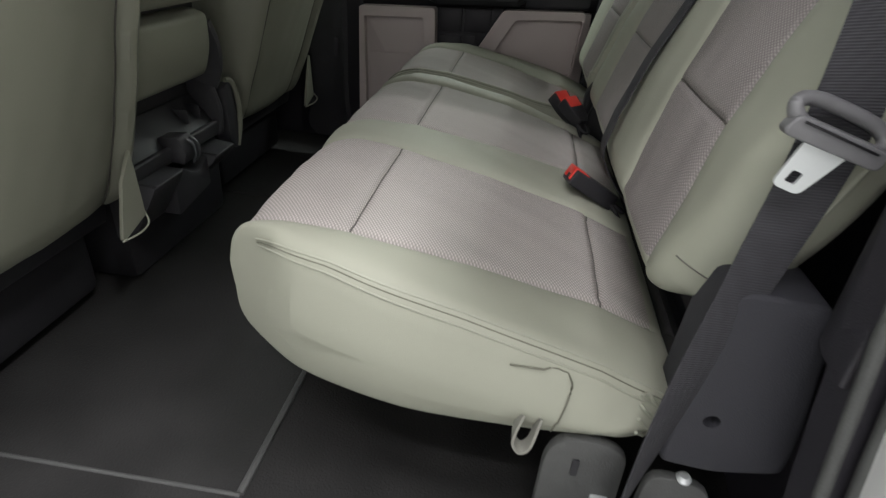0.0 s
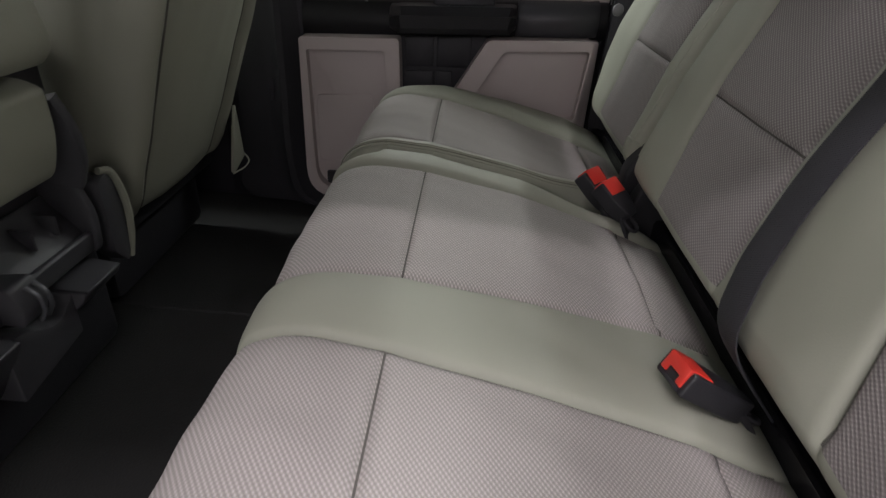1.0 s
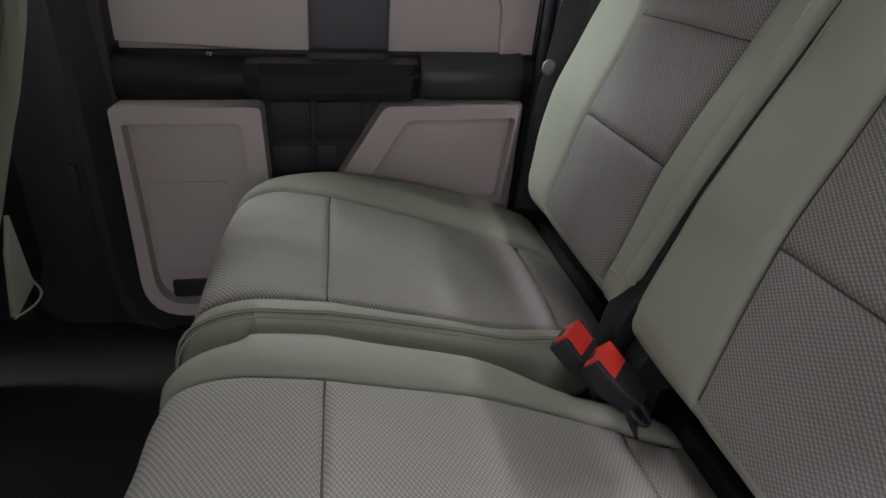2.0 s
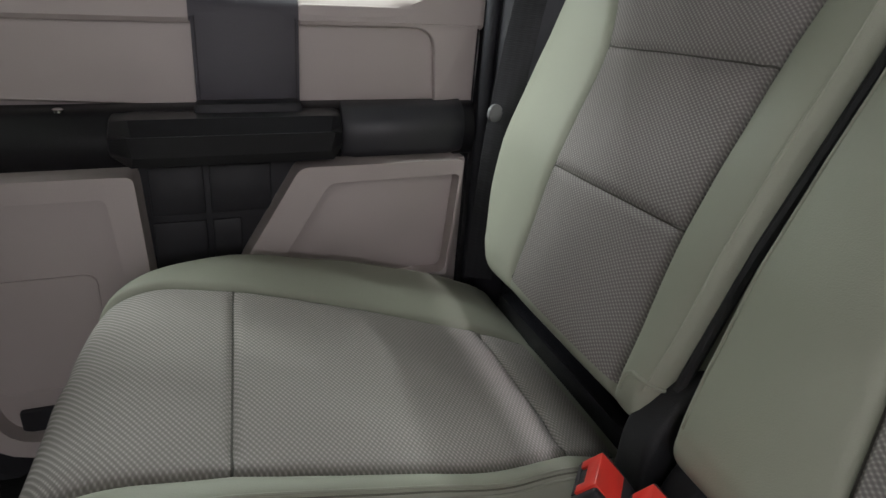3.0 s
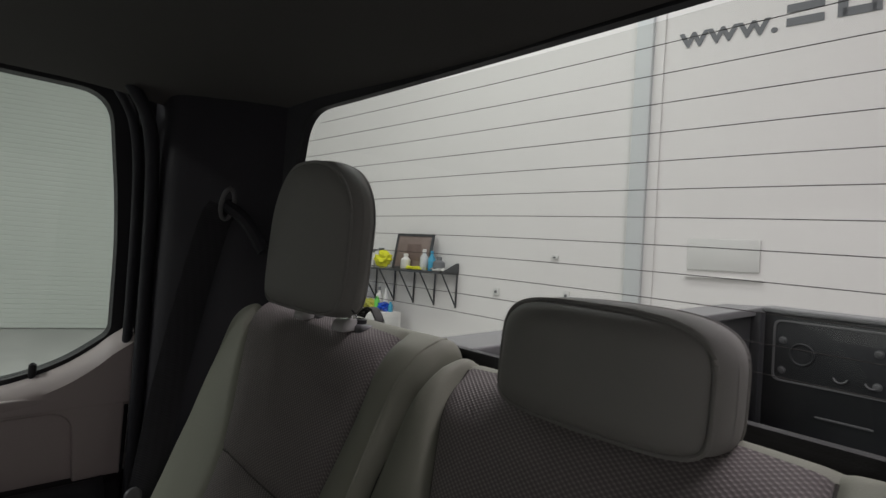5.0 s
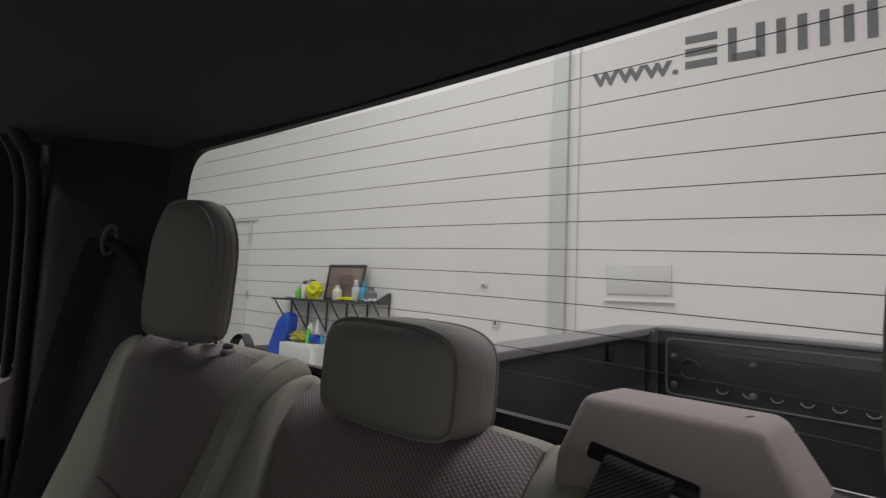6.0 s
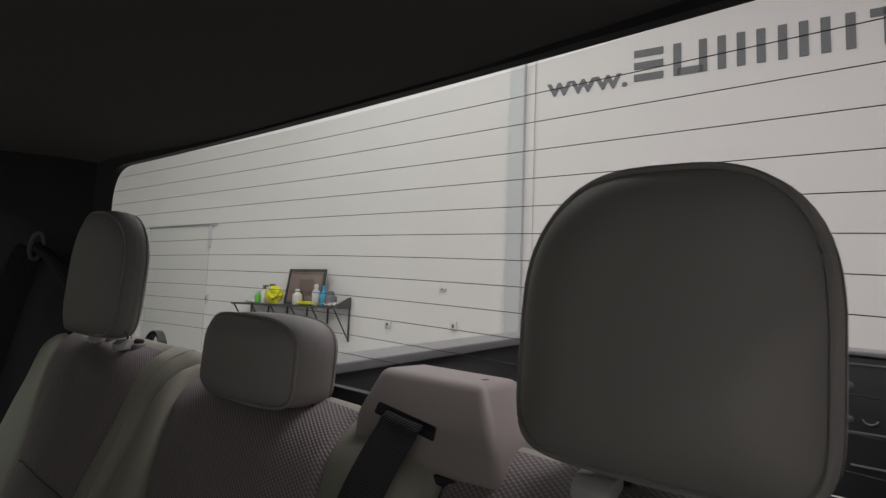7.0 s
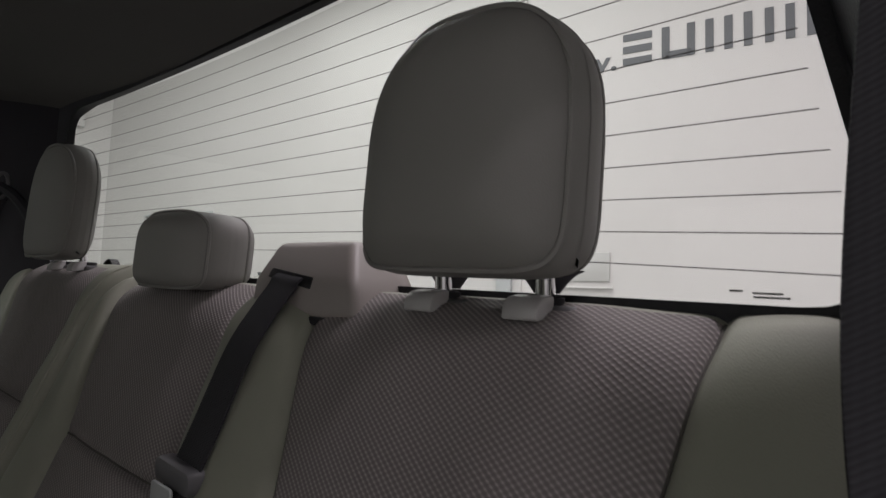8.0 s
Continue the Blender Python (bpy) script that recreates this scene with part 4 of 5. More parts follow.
# ---- outer belts and corner trims ----
def outer_belt(label, pts, across, dring, slider=None, arm=None):
    s = thing("seat_belt", label, "seat belt")
    part("webbing", strap(smooth_path(pts, 8), across, 0.047), WEBBING, s)
    d = Vector(dring)
    side = 1 if d.y > 0 else -1
    loop = [(d.x + 0.010 * math.cos(a), d.y - side * (0.006 + 0.008 * math.sin(a)), d.z + 0.024 * math.sin(a)) for a in np.linspace(0, 2 * math.pi, 20, endpoint=False)]
    part("guide_loop", tube(loop, 0.0036, 8, closed=True), GREY_PLASTIC if side > 0 else BLACK, s)
    if arm:
        part("guide_arm", tube(smooth_path([dring, *arm], 6), 0.010, 8), TRIM_BLUE if side > 0 else BLACK, s)
    if slider:
        x, y, z, turn = slider
        m = pose(x, y, z, 0, 0, 0) @ Matrix.Rotation(radians(turn), 4, "Y")
        loop = [(0.037 * math.copysign(abs(math.cos(q)) ** 0.55, math.cos(q)), -0.010 + 0.007 * math.sin(q), 0.010 * math.sin(q)) for q in np.linspace(0, 2 * math.pi, 32, endpoint=False)]
        b = tube(loop, 0.0058, 10, closed=True)
        b.transform(m)
        t = part("slider", b, GREY_PLASTIC, s, "grey plastic tongue grip")
        b = prism(round_poly([(-0.040, -0.020, 0.007), (0.040, -0.018, 0.007), (0.038, -0.002, 0.007), (-0.036, -0.003, 0.007)], 4), "y", -0.023, -0.009, 0.005, 3)
        b.transform(m)
        part("grip", b, GREY_PLASTIC, t)
        b = box(-0.030, 0.030, -0.0245, -0.022, -0.0075, -0.0055, 0.0006)
        b.transform(m)
        part("slot", b, SATIN, t, "narrow dark slot")
        out = round_poly([(-0.019, -0.056, 0.006), (0.004, -0.056, 0.006), (0.018, -0.012, 0.002), (-0.018, -0.012, 0.002)], 4)
        inn = round_poly([(-0.0125, -0.050, 0.002), (-0.0035, -0.050, 0.002), (-0.0025, -0.040, 0.002), (-0.0115, -0.040, 0.002)], 4)
        b = ring(out, inn, "y", -0.018, -0.0155)
        b.transform(m)
        part("tongue", b, STEEL, t, "bright steel buckle tongue")
    return s


outer_belt("black outer seat belt with steel tongue in the open doorway", [(0.325, -0.765, 0.07), (0.345, -0.755, 0.18), (0.366, -0.745, 0.33), (0.397, -0.730, 0.48), (0.418, -0.718, 0.595), (0.432, -0.692, 0.72), (0.440, -0.664, 0.80), (0.448, -0.657, 0.88), (0.455, -0.662, 1.0), (0.460, -0.668, 1.055)], lambda t: (0.12 + 0.75 * math.sin(math.pi * min(0.9, t * 1.15)), 1.0 - 2.6 * t, 0.05), (0.462, -0.664, 1.06), (0.412, -0.722, 0.607, 18))
outer_belt("black outer seat belt on the far corner pillar", [(0.395, 0.735, 0.30), (0.405, 0.735, 0.55), (0.435, 0.73, 0.80), (0.468, 0.712, 1.0), (0.48, 0.70, 1.04)], lambda t: (1, -0.35, 0), (0.482, 0.694, 1.045), None, [(0.505, 0.665, 1.02), (0.527, 0.640, 0.975)])


def belt_button():
    k = thing("belt_stop", "small grey belt stop button by the far door", "button")
    b = lathe([(0.010, 0), (0.014, 0.003), (0.014, 0.008), (0.009, 0.011)], 0, 0, 0, 16)
    b.transform(pose(0.388, 0.735, 0.585, 90, 0, 20))
    part("disc", b, GREY_PLASTIC, k)


belt_button()


def pierced(poly, hole, y0, y1):
    """A rounded block, drawn in x and z, with one deep hole in its front."""
    b = bmesh.new()
    outer = [b.verts.new((x, y0, z)) for x, z in poly]
    rim = [b.verts.new((x, y0, z)) for x, z in hole]
    edges = [b.edges.new((L[n], L[(n + 1) % len(L)])) for L in (outer, rim) for n in range(len(L))]
    bmesh.ops.triangle_fill(b, edges=edges, use_beauty=True)
    for loop, shrink in ((outer, 1.0), (rim, 0.8)):
        n = len(loop)
        cx, cz = sum(v.co.x for v in loop) / n, sum(v.co.z for v in loop) / n
        deep = y1 if loop is outer else y0 + 0.02
        back = [b.verts.new((cx + (v.co.x - cx) * shrink, deep, cz + (v.co.z - cz) * shrink)) for v in loop]
        for k in range(n):
            b.faces.new((loop[k], loop[(k + 1) % n], back[(k + 1) % n], back[k]))
        b.faces.new(back)
    bmesh.ops.recalc_face_normals(b, faces=b.faces)
    sharp = [e for e in b.edges if all(abs(v.co.y - y0) < 1e-5 for v in e.verts) and len(e.link_faces) == 2 and e.calc_face_angle(0) > 0.6 and (e.verts[0].co - Vector((0.409, y0, 0.305))).length > 0.02]
    bmesh.ops.bevel(b, geom=sharp, offset=0.006, segments=3, affect="EDGES", profile=0.5)
    return b


def near_corner():
    t = thing("corner_trim", "black moulded plastic corner trim with a fixing hole", "trim")
    poly = round_poly([(0.374, 0.238, 0.01), (0.43, 0.232, 0.02), (0.497, 0.245, 0.01), (0.497, 0.30, 0.03), (0.476, 0.452, 0.02), (0.386, 0.458, 0.014), (0.381, 0.41, 0.02), (0.374, 0.27, 0.03)], 4)
    hole = [(0.409 + 0.0085 * math.cos(a), 0.305 + 0.008 * math.sin(a)) for a in np.linspace(0, 2 * math.pi, 24, endpoint=False)]
    part("cover", pierced(poly, hole, -0.735, -0.66), TRIM_BLUE, t)
    s = thing("seat_bracket", "dark steel seat mounting bracket on the floor", "bracket")
    part("upright", prism(round_poly([(0.256, 0.0, 0.01), (0.352, 0.0, 0.01), (0.348, 0.225, 0.03), (0.318, 0.240, 0.03), (0.272, 0.236, 0.03), (0.258, 0.21, 0.02)], 4), "y", -0.725, -0.71, 0.004), MAT_EDGE, s)
    part("upright", prism(round_poly([(0.365, 0.0, 0.01), (0.46, 0.0, 0.01), (0.45, 0.19, 0.03), (0.375, 0.205, 0.03)], 4), "y", -0.722, -0.708, 0.004), MAT_EDGE, s)
    part("bolt", lathe([(0.008, 0.195), (0.009, 0.198), (0.006, 0.203)], 0.415, -0.716, 0.0, 12), STEEL, s)
    part("slot", prism(rect(0.29, 0.298, 0.185, 0.21, 0.003), "y", -0.727, -0.724, 0), BLACK, s)
    part("bolt", box(0.318, 0.340, -0.735, -0.724, 0.150, 0.158, 0.003), STEEL, s)
    solid("wall_near_rear", prism([(0.53, -0.05), (0.52, 0.16), (0.500, 0.31), (0.487, 0.40), (0.476, 0.50), (0.468, 0.62), (0.466, 0.78), (0.476, 1.25), (0.64, 1.25), (0.64, -0.05)], "y", -0.90, -0.817, 0.004), WHITE_PAINT, "white painted body side behind the open doorway", "wall", "structure")
    solid("sill", box(-0.55, 0.47, -0.88, -0.795, -0.06, 0.012, 0.008), BLACK, "black scuff plate of the open door sill", "sill", "structure")


near_corner()


# ---- far rear door ----
def far_door():
    d = thing("rear_door", "closed rear truck door with taupe and black panels", "door", TRUCK @ Matrix.Translation((0, 0, -0.017)))
    P = lambda n, b, m, lab="", par=None: part(n, b, m, par or d, lab)  # noqa: E731
    # core below the glass, with the sill rising at the rear
    core = round_poly([(-0.385, 0.075, 0.05), (0.395, 0.075, 0.03), (0.398, 0.83, 0.01), (0.372, 0.815, 0.02), (0.30, 0.765, 0.05), (0.22, 0.742, 0.05), (-0.385, 0.737, 0.01)], 5)
    P("core", prism(core, "y", 0.855, 0.895, 0.004), DOOR_TAUPE)
    def rise(bm):
        """The panels' lines climb a little towards the rear."""
        for v in bm.verts:
            v.co.z += 0.047 * (v.co.x - 0.12)
        return bm

    # upper panel with a rounded ledge
    up = round_poly([(-0.375, 0.585, 0.004), (0.383, 0.585, 0.004), (0.390, 0.800, 0.01), (0.368, 0.785, 0.03), (0.30, 0.735, 0.05), (0.22, 0.715, 0.05), (-0.375, 0.715, 0.01)], 5)
    P("upper_panel", prism(up, "y", 0.838, 0.862, 0.009, 3), DOOR_TAUPE)
    lip = round_poly([(0.107, 0.735, 0.0), (0.388, 0.735, 0.0), (0.388, 0.592, 0.0), (0.322, 0.592, 0.004), (0.314, 0.706, 0.035), (0.107, 0.706, 0.0)], 6)
    P("lip", rise(prism(lip, "y", 0.8258, 0.845, 0.008, 3)), DOOR_TAUPE)
    sill = smooth_path([(-0.38, 0, 0.7475), (-0.15, 0, 0.749), (0.05, 0, 0.7505), (0.20, 0, 0.753), (0.25, 0, 0.762), (0.30, 0, 0.781), (0.34, 0, 0.806), (0.366, 0, 0.828), (0.396, 0, 0.848)], 5)
    sec = [(0.8745, 0.0), (0.862, 0.0005), (0.848, -0.006), (0.834, -0.015), (0.8265, -0.024)]

    def ledge(name, pts, mat, grow, lab=""):
        q = bmesh.new()
        rows = []
        for p in pts:
            # its foot follows the climbing line of the recess below
            foot = 0.706 + 0.047 * (p.x - 0.12) - p.z
            lines = sec + [(0.825, foot + 0.006), (0.830, foot), (0.8745, foot)]
            rows.append([q.verts.new((p.x, y - (grow if y < 0.87 else 0), p.z + dz + grow)) for y, dz in lines])
        for A, B in zip(rows, rows[1:]):
            for n in range(len(A)):
                m = (n + 1) % len(A)
                q.faces.new((A[n], A[m], B[m], B[n]))
        q.faces.new(rows[0])
        q.faces.new(rows[-1][::-1])
        P(name, q, mat, lab)

    ledge("ledge", sill, DOOR_TAUPE, 0.0)
    ledge("insert_top", [Vector((x, 0, 0.7498 + 0.004 * x)) for x in (-0.042, 0.03, 0.106)], BLACK_SOFT, 0.0018, "charcoal stitched insert")
    P("insert", rise(box(-0.040, 0.106, 0.823, 0.846, 0.578, 0.722, 0.004)), BLACK_SOFT, "charcoal stitched insert")
    for x in (-0.035, 0.101):
        P("stitching", rise(tube([(x, 0.8226, 0.585), (x, 0.8226, 0.715)], 0.0009, 5)), TRIM_DARK)
    # black band and arm rest
    P("band", rise(prism(round_poly([(0.84, 0.502, 0.005), (0.80, 0.510, 0.01), (0.785, 0.547, 0.02), (0.81, 0.592, 0.01), (0.84, 0.597, 0.004)], 3), "x", -0.372, 0.385, 0.006)), SATIN)
    b = prism([(0.83, 0.526), (0.737, 0.529), (0.724, 0.541), (0.729, 0.569), (0.752, 0.588), (0.83, 0.590)], "x", -0.150, 0.162, 0)
    for xc in (-0.118, 0.142):
        bmesh.ops.bisect_plane(b, geom=b.verts[:] + b.edges[:] + b.faces[:], plane_co=(xc, 0, 0), plane_no=(1, 0, 0))
    for v in b.verts:
        if (v.co.x < -0.148 or v.co.x > 0.160) and v.co.y < 0.80:
            v.co.y += 0.035
            v.co.z += 0.006 if v.co.z < 0.55 else -0.004
    bevel_all(b, 0.0045, 3, 12)
    P("armrest", rise(b), SATIN, "glossy black armrest")
    P("pull_cup", rise(box(-0.043, 0.107, 0.787, 0.835, 0.566, 0.602, 0.008)), BLACK)
    b = lathe([(0.006, 0), (0.007, 0.004), (0.004, 0.006)], -0.21, 0.805, 0.575, 14)
    P("button", b, CHROME)
    b = prism(round_poly([(0.80, 0.514, 0.004), (0.772, 0.519, 0.012), (0.765, 0.565, 0.02), (0.785, 0.592, 0.01), (0.81, 0.600, 0.006)], 4), "x", 0.164, 0.362, 0)
    for xc in (0.185, 0.335):
        bmesh.ops.bisect_plane(b, geom=b.verts[:] + b.edges[:] + b.faces[:], plane_co=(xc, 0, 0), plane_no=(1, 0, 0))
    for v in b.verts:
        if v.co.x > 0.36 or v.co.x < 0.166:
            v.co.y += 0.012
    bevel_all(b, 0.004, 3, 30)
    P("rear_grip", rise(b), GRIP, "soft black grip pad")
    # recessed black centre with panel lines
    cen = [(-0.124, 0.53), (0.11, 0.53), (0.02, 0.375), (-0.02, 0.30), (-0.124, 0.30)]
    P("centre_recess", rise(prism(cen, "y", 0.80, 0.85, 0.002)), BLACK)
    for z0, z1, x1 in ((0.437, 0.512, 0.058), (0.345, 0.427, 0.012)):
        P("recess_pad", rise(box(-0.112, -0.038, 0.795, 0.802, z0, z1, 0.004)), BLACK)
        P("recess_pad", rise(box(-0.030, x1, 0.795, 0.802, z0, z1, 0.004)), BLACK)
    # lower front panel with raised rim and speaker
    o = round_poly([(-0.372, 0.08, 0.09), (-0.102, 0.08, 0.03), (-0.122, 0.5135, 0.012), (-0.372, 0.5135, 0.008)], 6)
    P("lower_panel", rise(prism(o, "y", 0.774, 0.86, 0.006)), DOOR_TAUPE)
    i = round_poly([(-0.345, 0.108, 0.065), (-0.128, 0.108, 0.02), (-0.158, 0.484, 0.012), (-0.355, 0.484, 0.006)], 6)
    b = ring(o, i, "y", 0.745, 0.776)
    bevel_all(b, 0.006, 3, 50)
    P("rim", rise(b), DOOR_TAUPE)
    g = rect(-0.343, -0.19, 0.18, 0.366, 0.018)
    gi = [(-0.2665 + (x + 0.2665) * 0.955, 0.273 + (z - 0.273) * 0.962) for x, z in g]
    P("speaker_rim", rise(ring(g, gi, "y", 0.770, 0.776)), DOOR_TAUPE)
    P("speaker_grille", rise(prism(gi, "y", 0.7715, 0.777, 0)), DOOR_TAUPE, "taupe speaker cover")
    P("slot", rise(prism(rect(-0.322, -0.236, 0.112, 0.152, 0.006), "y", 0.768, 0.779, 0.002)), BLACK, "dark pocket slot")
    # rear pocket with slanted frame
    ro = round_poly([(0.097, 0.515, 0.014), (0.352, 0.515, 0.01), (0.338, 0.315, 0.01), (-0.022, 0.315, 0.01)], 5)
    ri = round_poly([(0.139, 0.489, 0.012), (0.346, 0.492, 0.008), (0.334, 0.322, 0.012), (0.038, 0.322, 0.01)], 5)
    b = ring(ro, ri, "y", 0.742, 0.79)
    bevel_all(b, 0.005, 3, 50)
    P("pocket_rim", rise(b), DOOR_TAUPE)
    P("pocket_face", rise(prism(ri, "y", 0.772, 0.80, 0.003)), DOOR_TAUPE)
    P("pocket_back", rise(prism(ro, "y", 0.79, 0.86, 0.002)), DOOR_TAUPE)
    P("pocket_end", box(0.335, 0.375, 0.79, 0.85, 0.25, 0.52, 0.008), DOOR_TAUPE)
    P("lower_skirt", box(-0.12, 0.385, 0.80, 0.86, 0.085, 0.33, 0.008), BLACK)
    # lock pull
    b = lathe([(0.012, 0.0), (0.012, 0.004), (0.0055, 0.006), (0.0042, 0.018), (0.0058, 0.024), (0.0055, 0.038), (0.002, 0.041)], 0.262, 0.864, 0.748, 14)
    P("lock_pull", b, BLACK, "black lock pull")
    # window
    fo = round_poly([(-0.385, 0.735, 0.01), (0.22, 0.742, 0.06), (0.31, 0.77, 0.05), (0.402, 0.835, 0.02), (0.402, 1.05, 0.08), (0.372, 1.278, 0.05), (-0.385, 1.278, 0.01)], 6)
    fi = round_poly([(-0.36, 0.752, 0.01), (0.21, 0.757, 0.06), (0.30, 0.785, 0.05), (0.366, 0.832, 0.015), (0.365, 1.02, 0.08), (0.340, 1.236, 0.05), (-0.36, 1.241, 0.01)], 6)
    fr = P("window_frame", ring(fo, fi, "y", 0.868, 0.90), BLACK, "black window frame and seal")
    pn = P("pane", prism(fi, "y", 0.882, 0.886, 0), GLASS_SIDE, "greenish side glass", fr)
    pn.visible_shadow = False
    P("door_edge", tube(smooth_path([(0.400, 0.856, 0.60), (0.402, 0.856, 0.70), (0.398, 0.86, 0.82)], 6), 0.0022, 8), WHITE_PAINT, "white painted door edge")


far_door()


# ---- front seats and console ----
def front_seat(label, y0, y1, splay=0.0):
    s = thing("front_seat", label, "seat")
    prof = round_poly([(-0.60, 0.20, 0.03), (-0.565, 0.22, 0.02), (-0.50, 0.40, 0), (-0.425, 0.62, 0), (-0.36, 0.86, 0.06), (-0.44, 0.90, 0.05), (-0.60, 0.80, 0.04), (-0.72, 0.30, 0.05)], 5)
    P, _ = resample(prof, 0.012, [(-0.565, 0.22)])
    ys0 = [(0.15, y0 + 0.03), (0.35, y0 + 0.012), (0.6, y0), (0.8, y0 + 0.02), (0.9, y0 + 0.06)]
    ys1 = [(0.15, y1 - 0.03 + 1.6 * splay), (0.35, y1 - 0.012 + splay), (0.6, y1 - 0.4 * splay), (0.8, y1 - 0.02 - 0.8 * splay), (0.9, y1 - 0.06 - 0.8 * splay)]
    V, body = padded(s, P, [], spine=((-0.62, 0.30), (-0.47, 0.78)), edges=[ys0, [(z, y + 0.06) for z, y in ys0], [(z, y - 0.06) for z, y in ys1], ys1], panels=[None, None, None], round_a=0.05, round_b=0.05, key=1, step=0.012, shell="backrest", shell_mat=VINYL_SHADED, cross=((0, int(len(P) * 0.4), "rear"),), groove=0.004, puff=0.012)
    for j in (5, V.shape[1] - 6):
        pts = [tuple(p) for p in V[: int(len(P) * 0.42), j]]
        part("piping", tube(pts, 0.0042, 8), VINYL, body)
        k = 1 if j == 5 else -1
        part("seam", tube([tuple(p) for p in V[: int(len(P) * 0.42), j + k]], 0.0022, 6), SEAM, body)
    # loose corner of the cover, folded over at its foot
    b = prism(round_poly([(y1 - 0.028, 0.325, 0.004), (y1 - 0.034, 0.204, 0.006), (y1 - 0.107, 0.176, 0.006), (y1 - 0.080, 0.285, 0.01)], 3), "x", -0.512, -0.505, 0.003)
    for v in b.verts:
        v.co.x += -0.14 * (v.co.z - 0.32) + 0.014 * math.sin((v.co.y - y1) * 70) * (0.345 - v.co.z) / 0.15
    part("side_flap", b, VINYL_SHADED, s, "loose sage vinyl flap")
    hem = [(-0.506 - 0.14 * (z - 0.32) + 0.014 * math.sin((y - y1) * 70) * (0.345 - z) / 0.15, y, z) for y, z in ((y1 - 0.034, 0.204), (y1 - 0.057, 0.195), (y1 - 0.082, 0.186), (y1 - 0.107, 0.176))]
    part("hem", tube(smooth_path(hem, 4), 0.002, 6), VINYL_SHADED, s)
    part("seat_base", box(-1.15, -0.62, y0 + 0.05, y1 - 0.05, 0.02, 0.24, 0.02), BLACK, s)
    part("seat_cushion", box(-1.18, -0.60, y0 + 0.02, y1 - 0.02, 0.24, 0.40, 0.05, 4), VINYL_SHADED, s)
    part("lower_cover", prism(round_poly([(-0.70, 0.15, 0.01), (-0.59, 0.165, 0.01), (-0.575, 0.24, 0.01), (-0.70, 0.30, 0.01)], 3), "y", y0 + 0.03, y1 - 0.03, 0.006), BLACK, s)


front_seat("sage vinyl front seat backrest seen from behind", -0.745, -0.262, 0.03)
front_seat("sage vinyl front passenger seat backrest seen from behind", 0.165, 0.665)


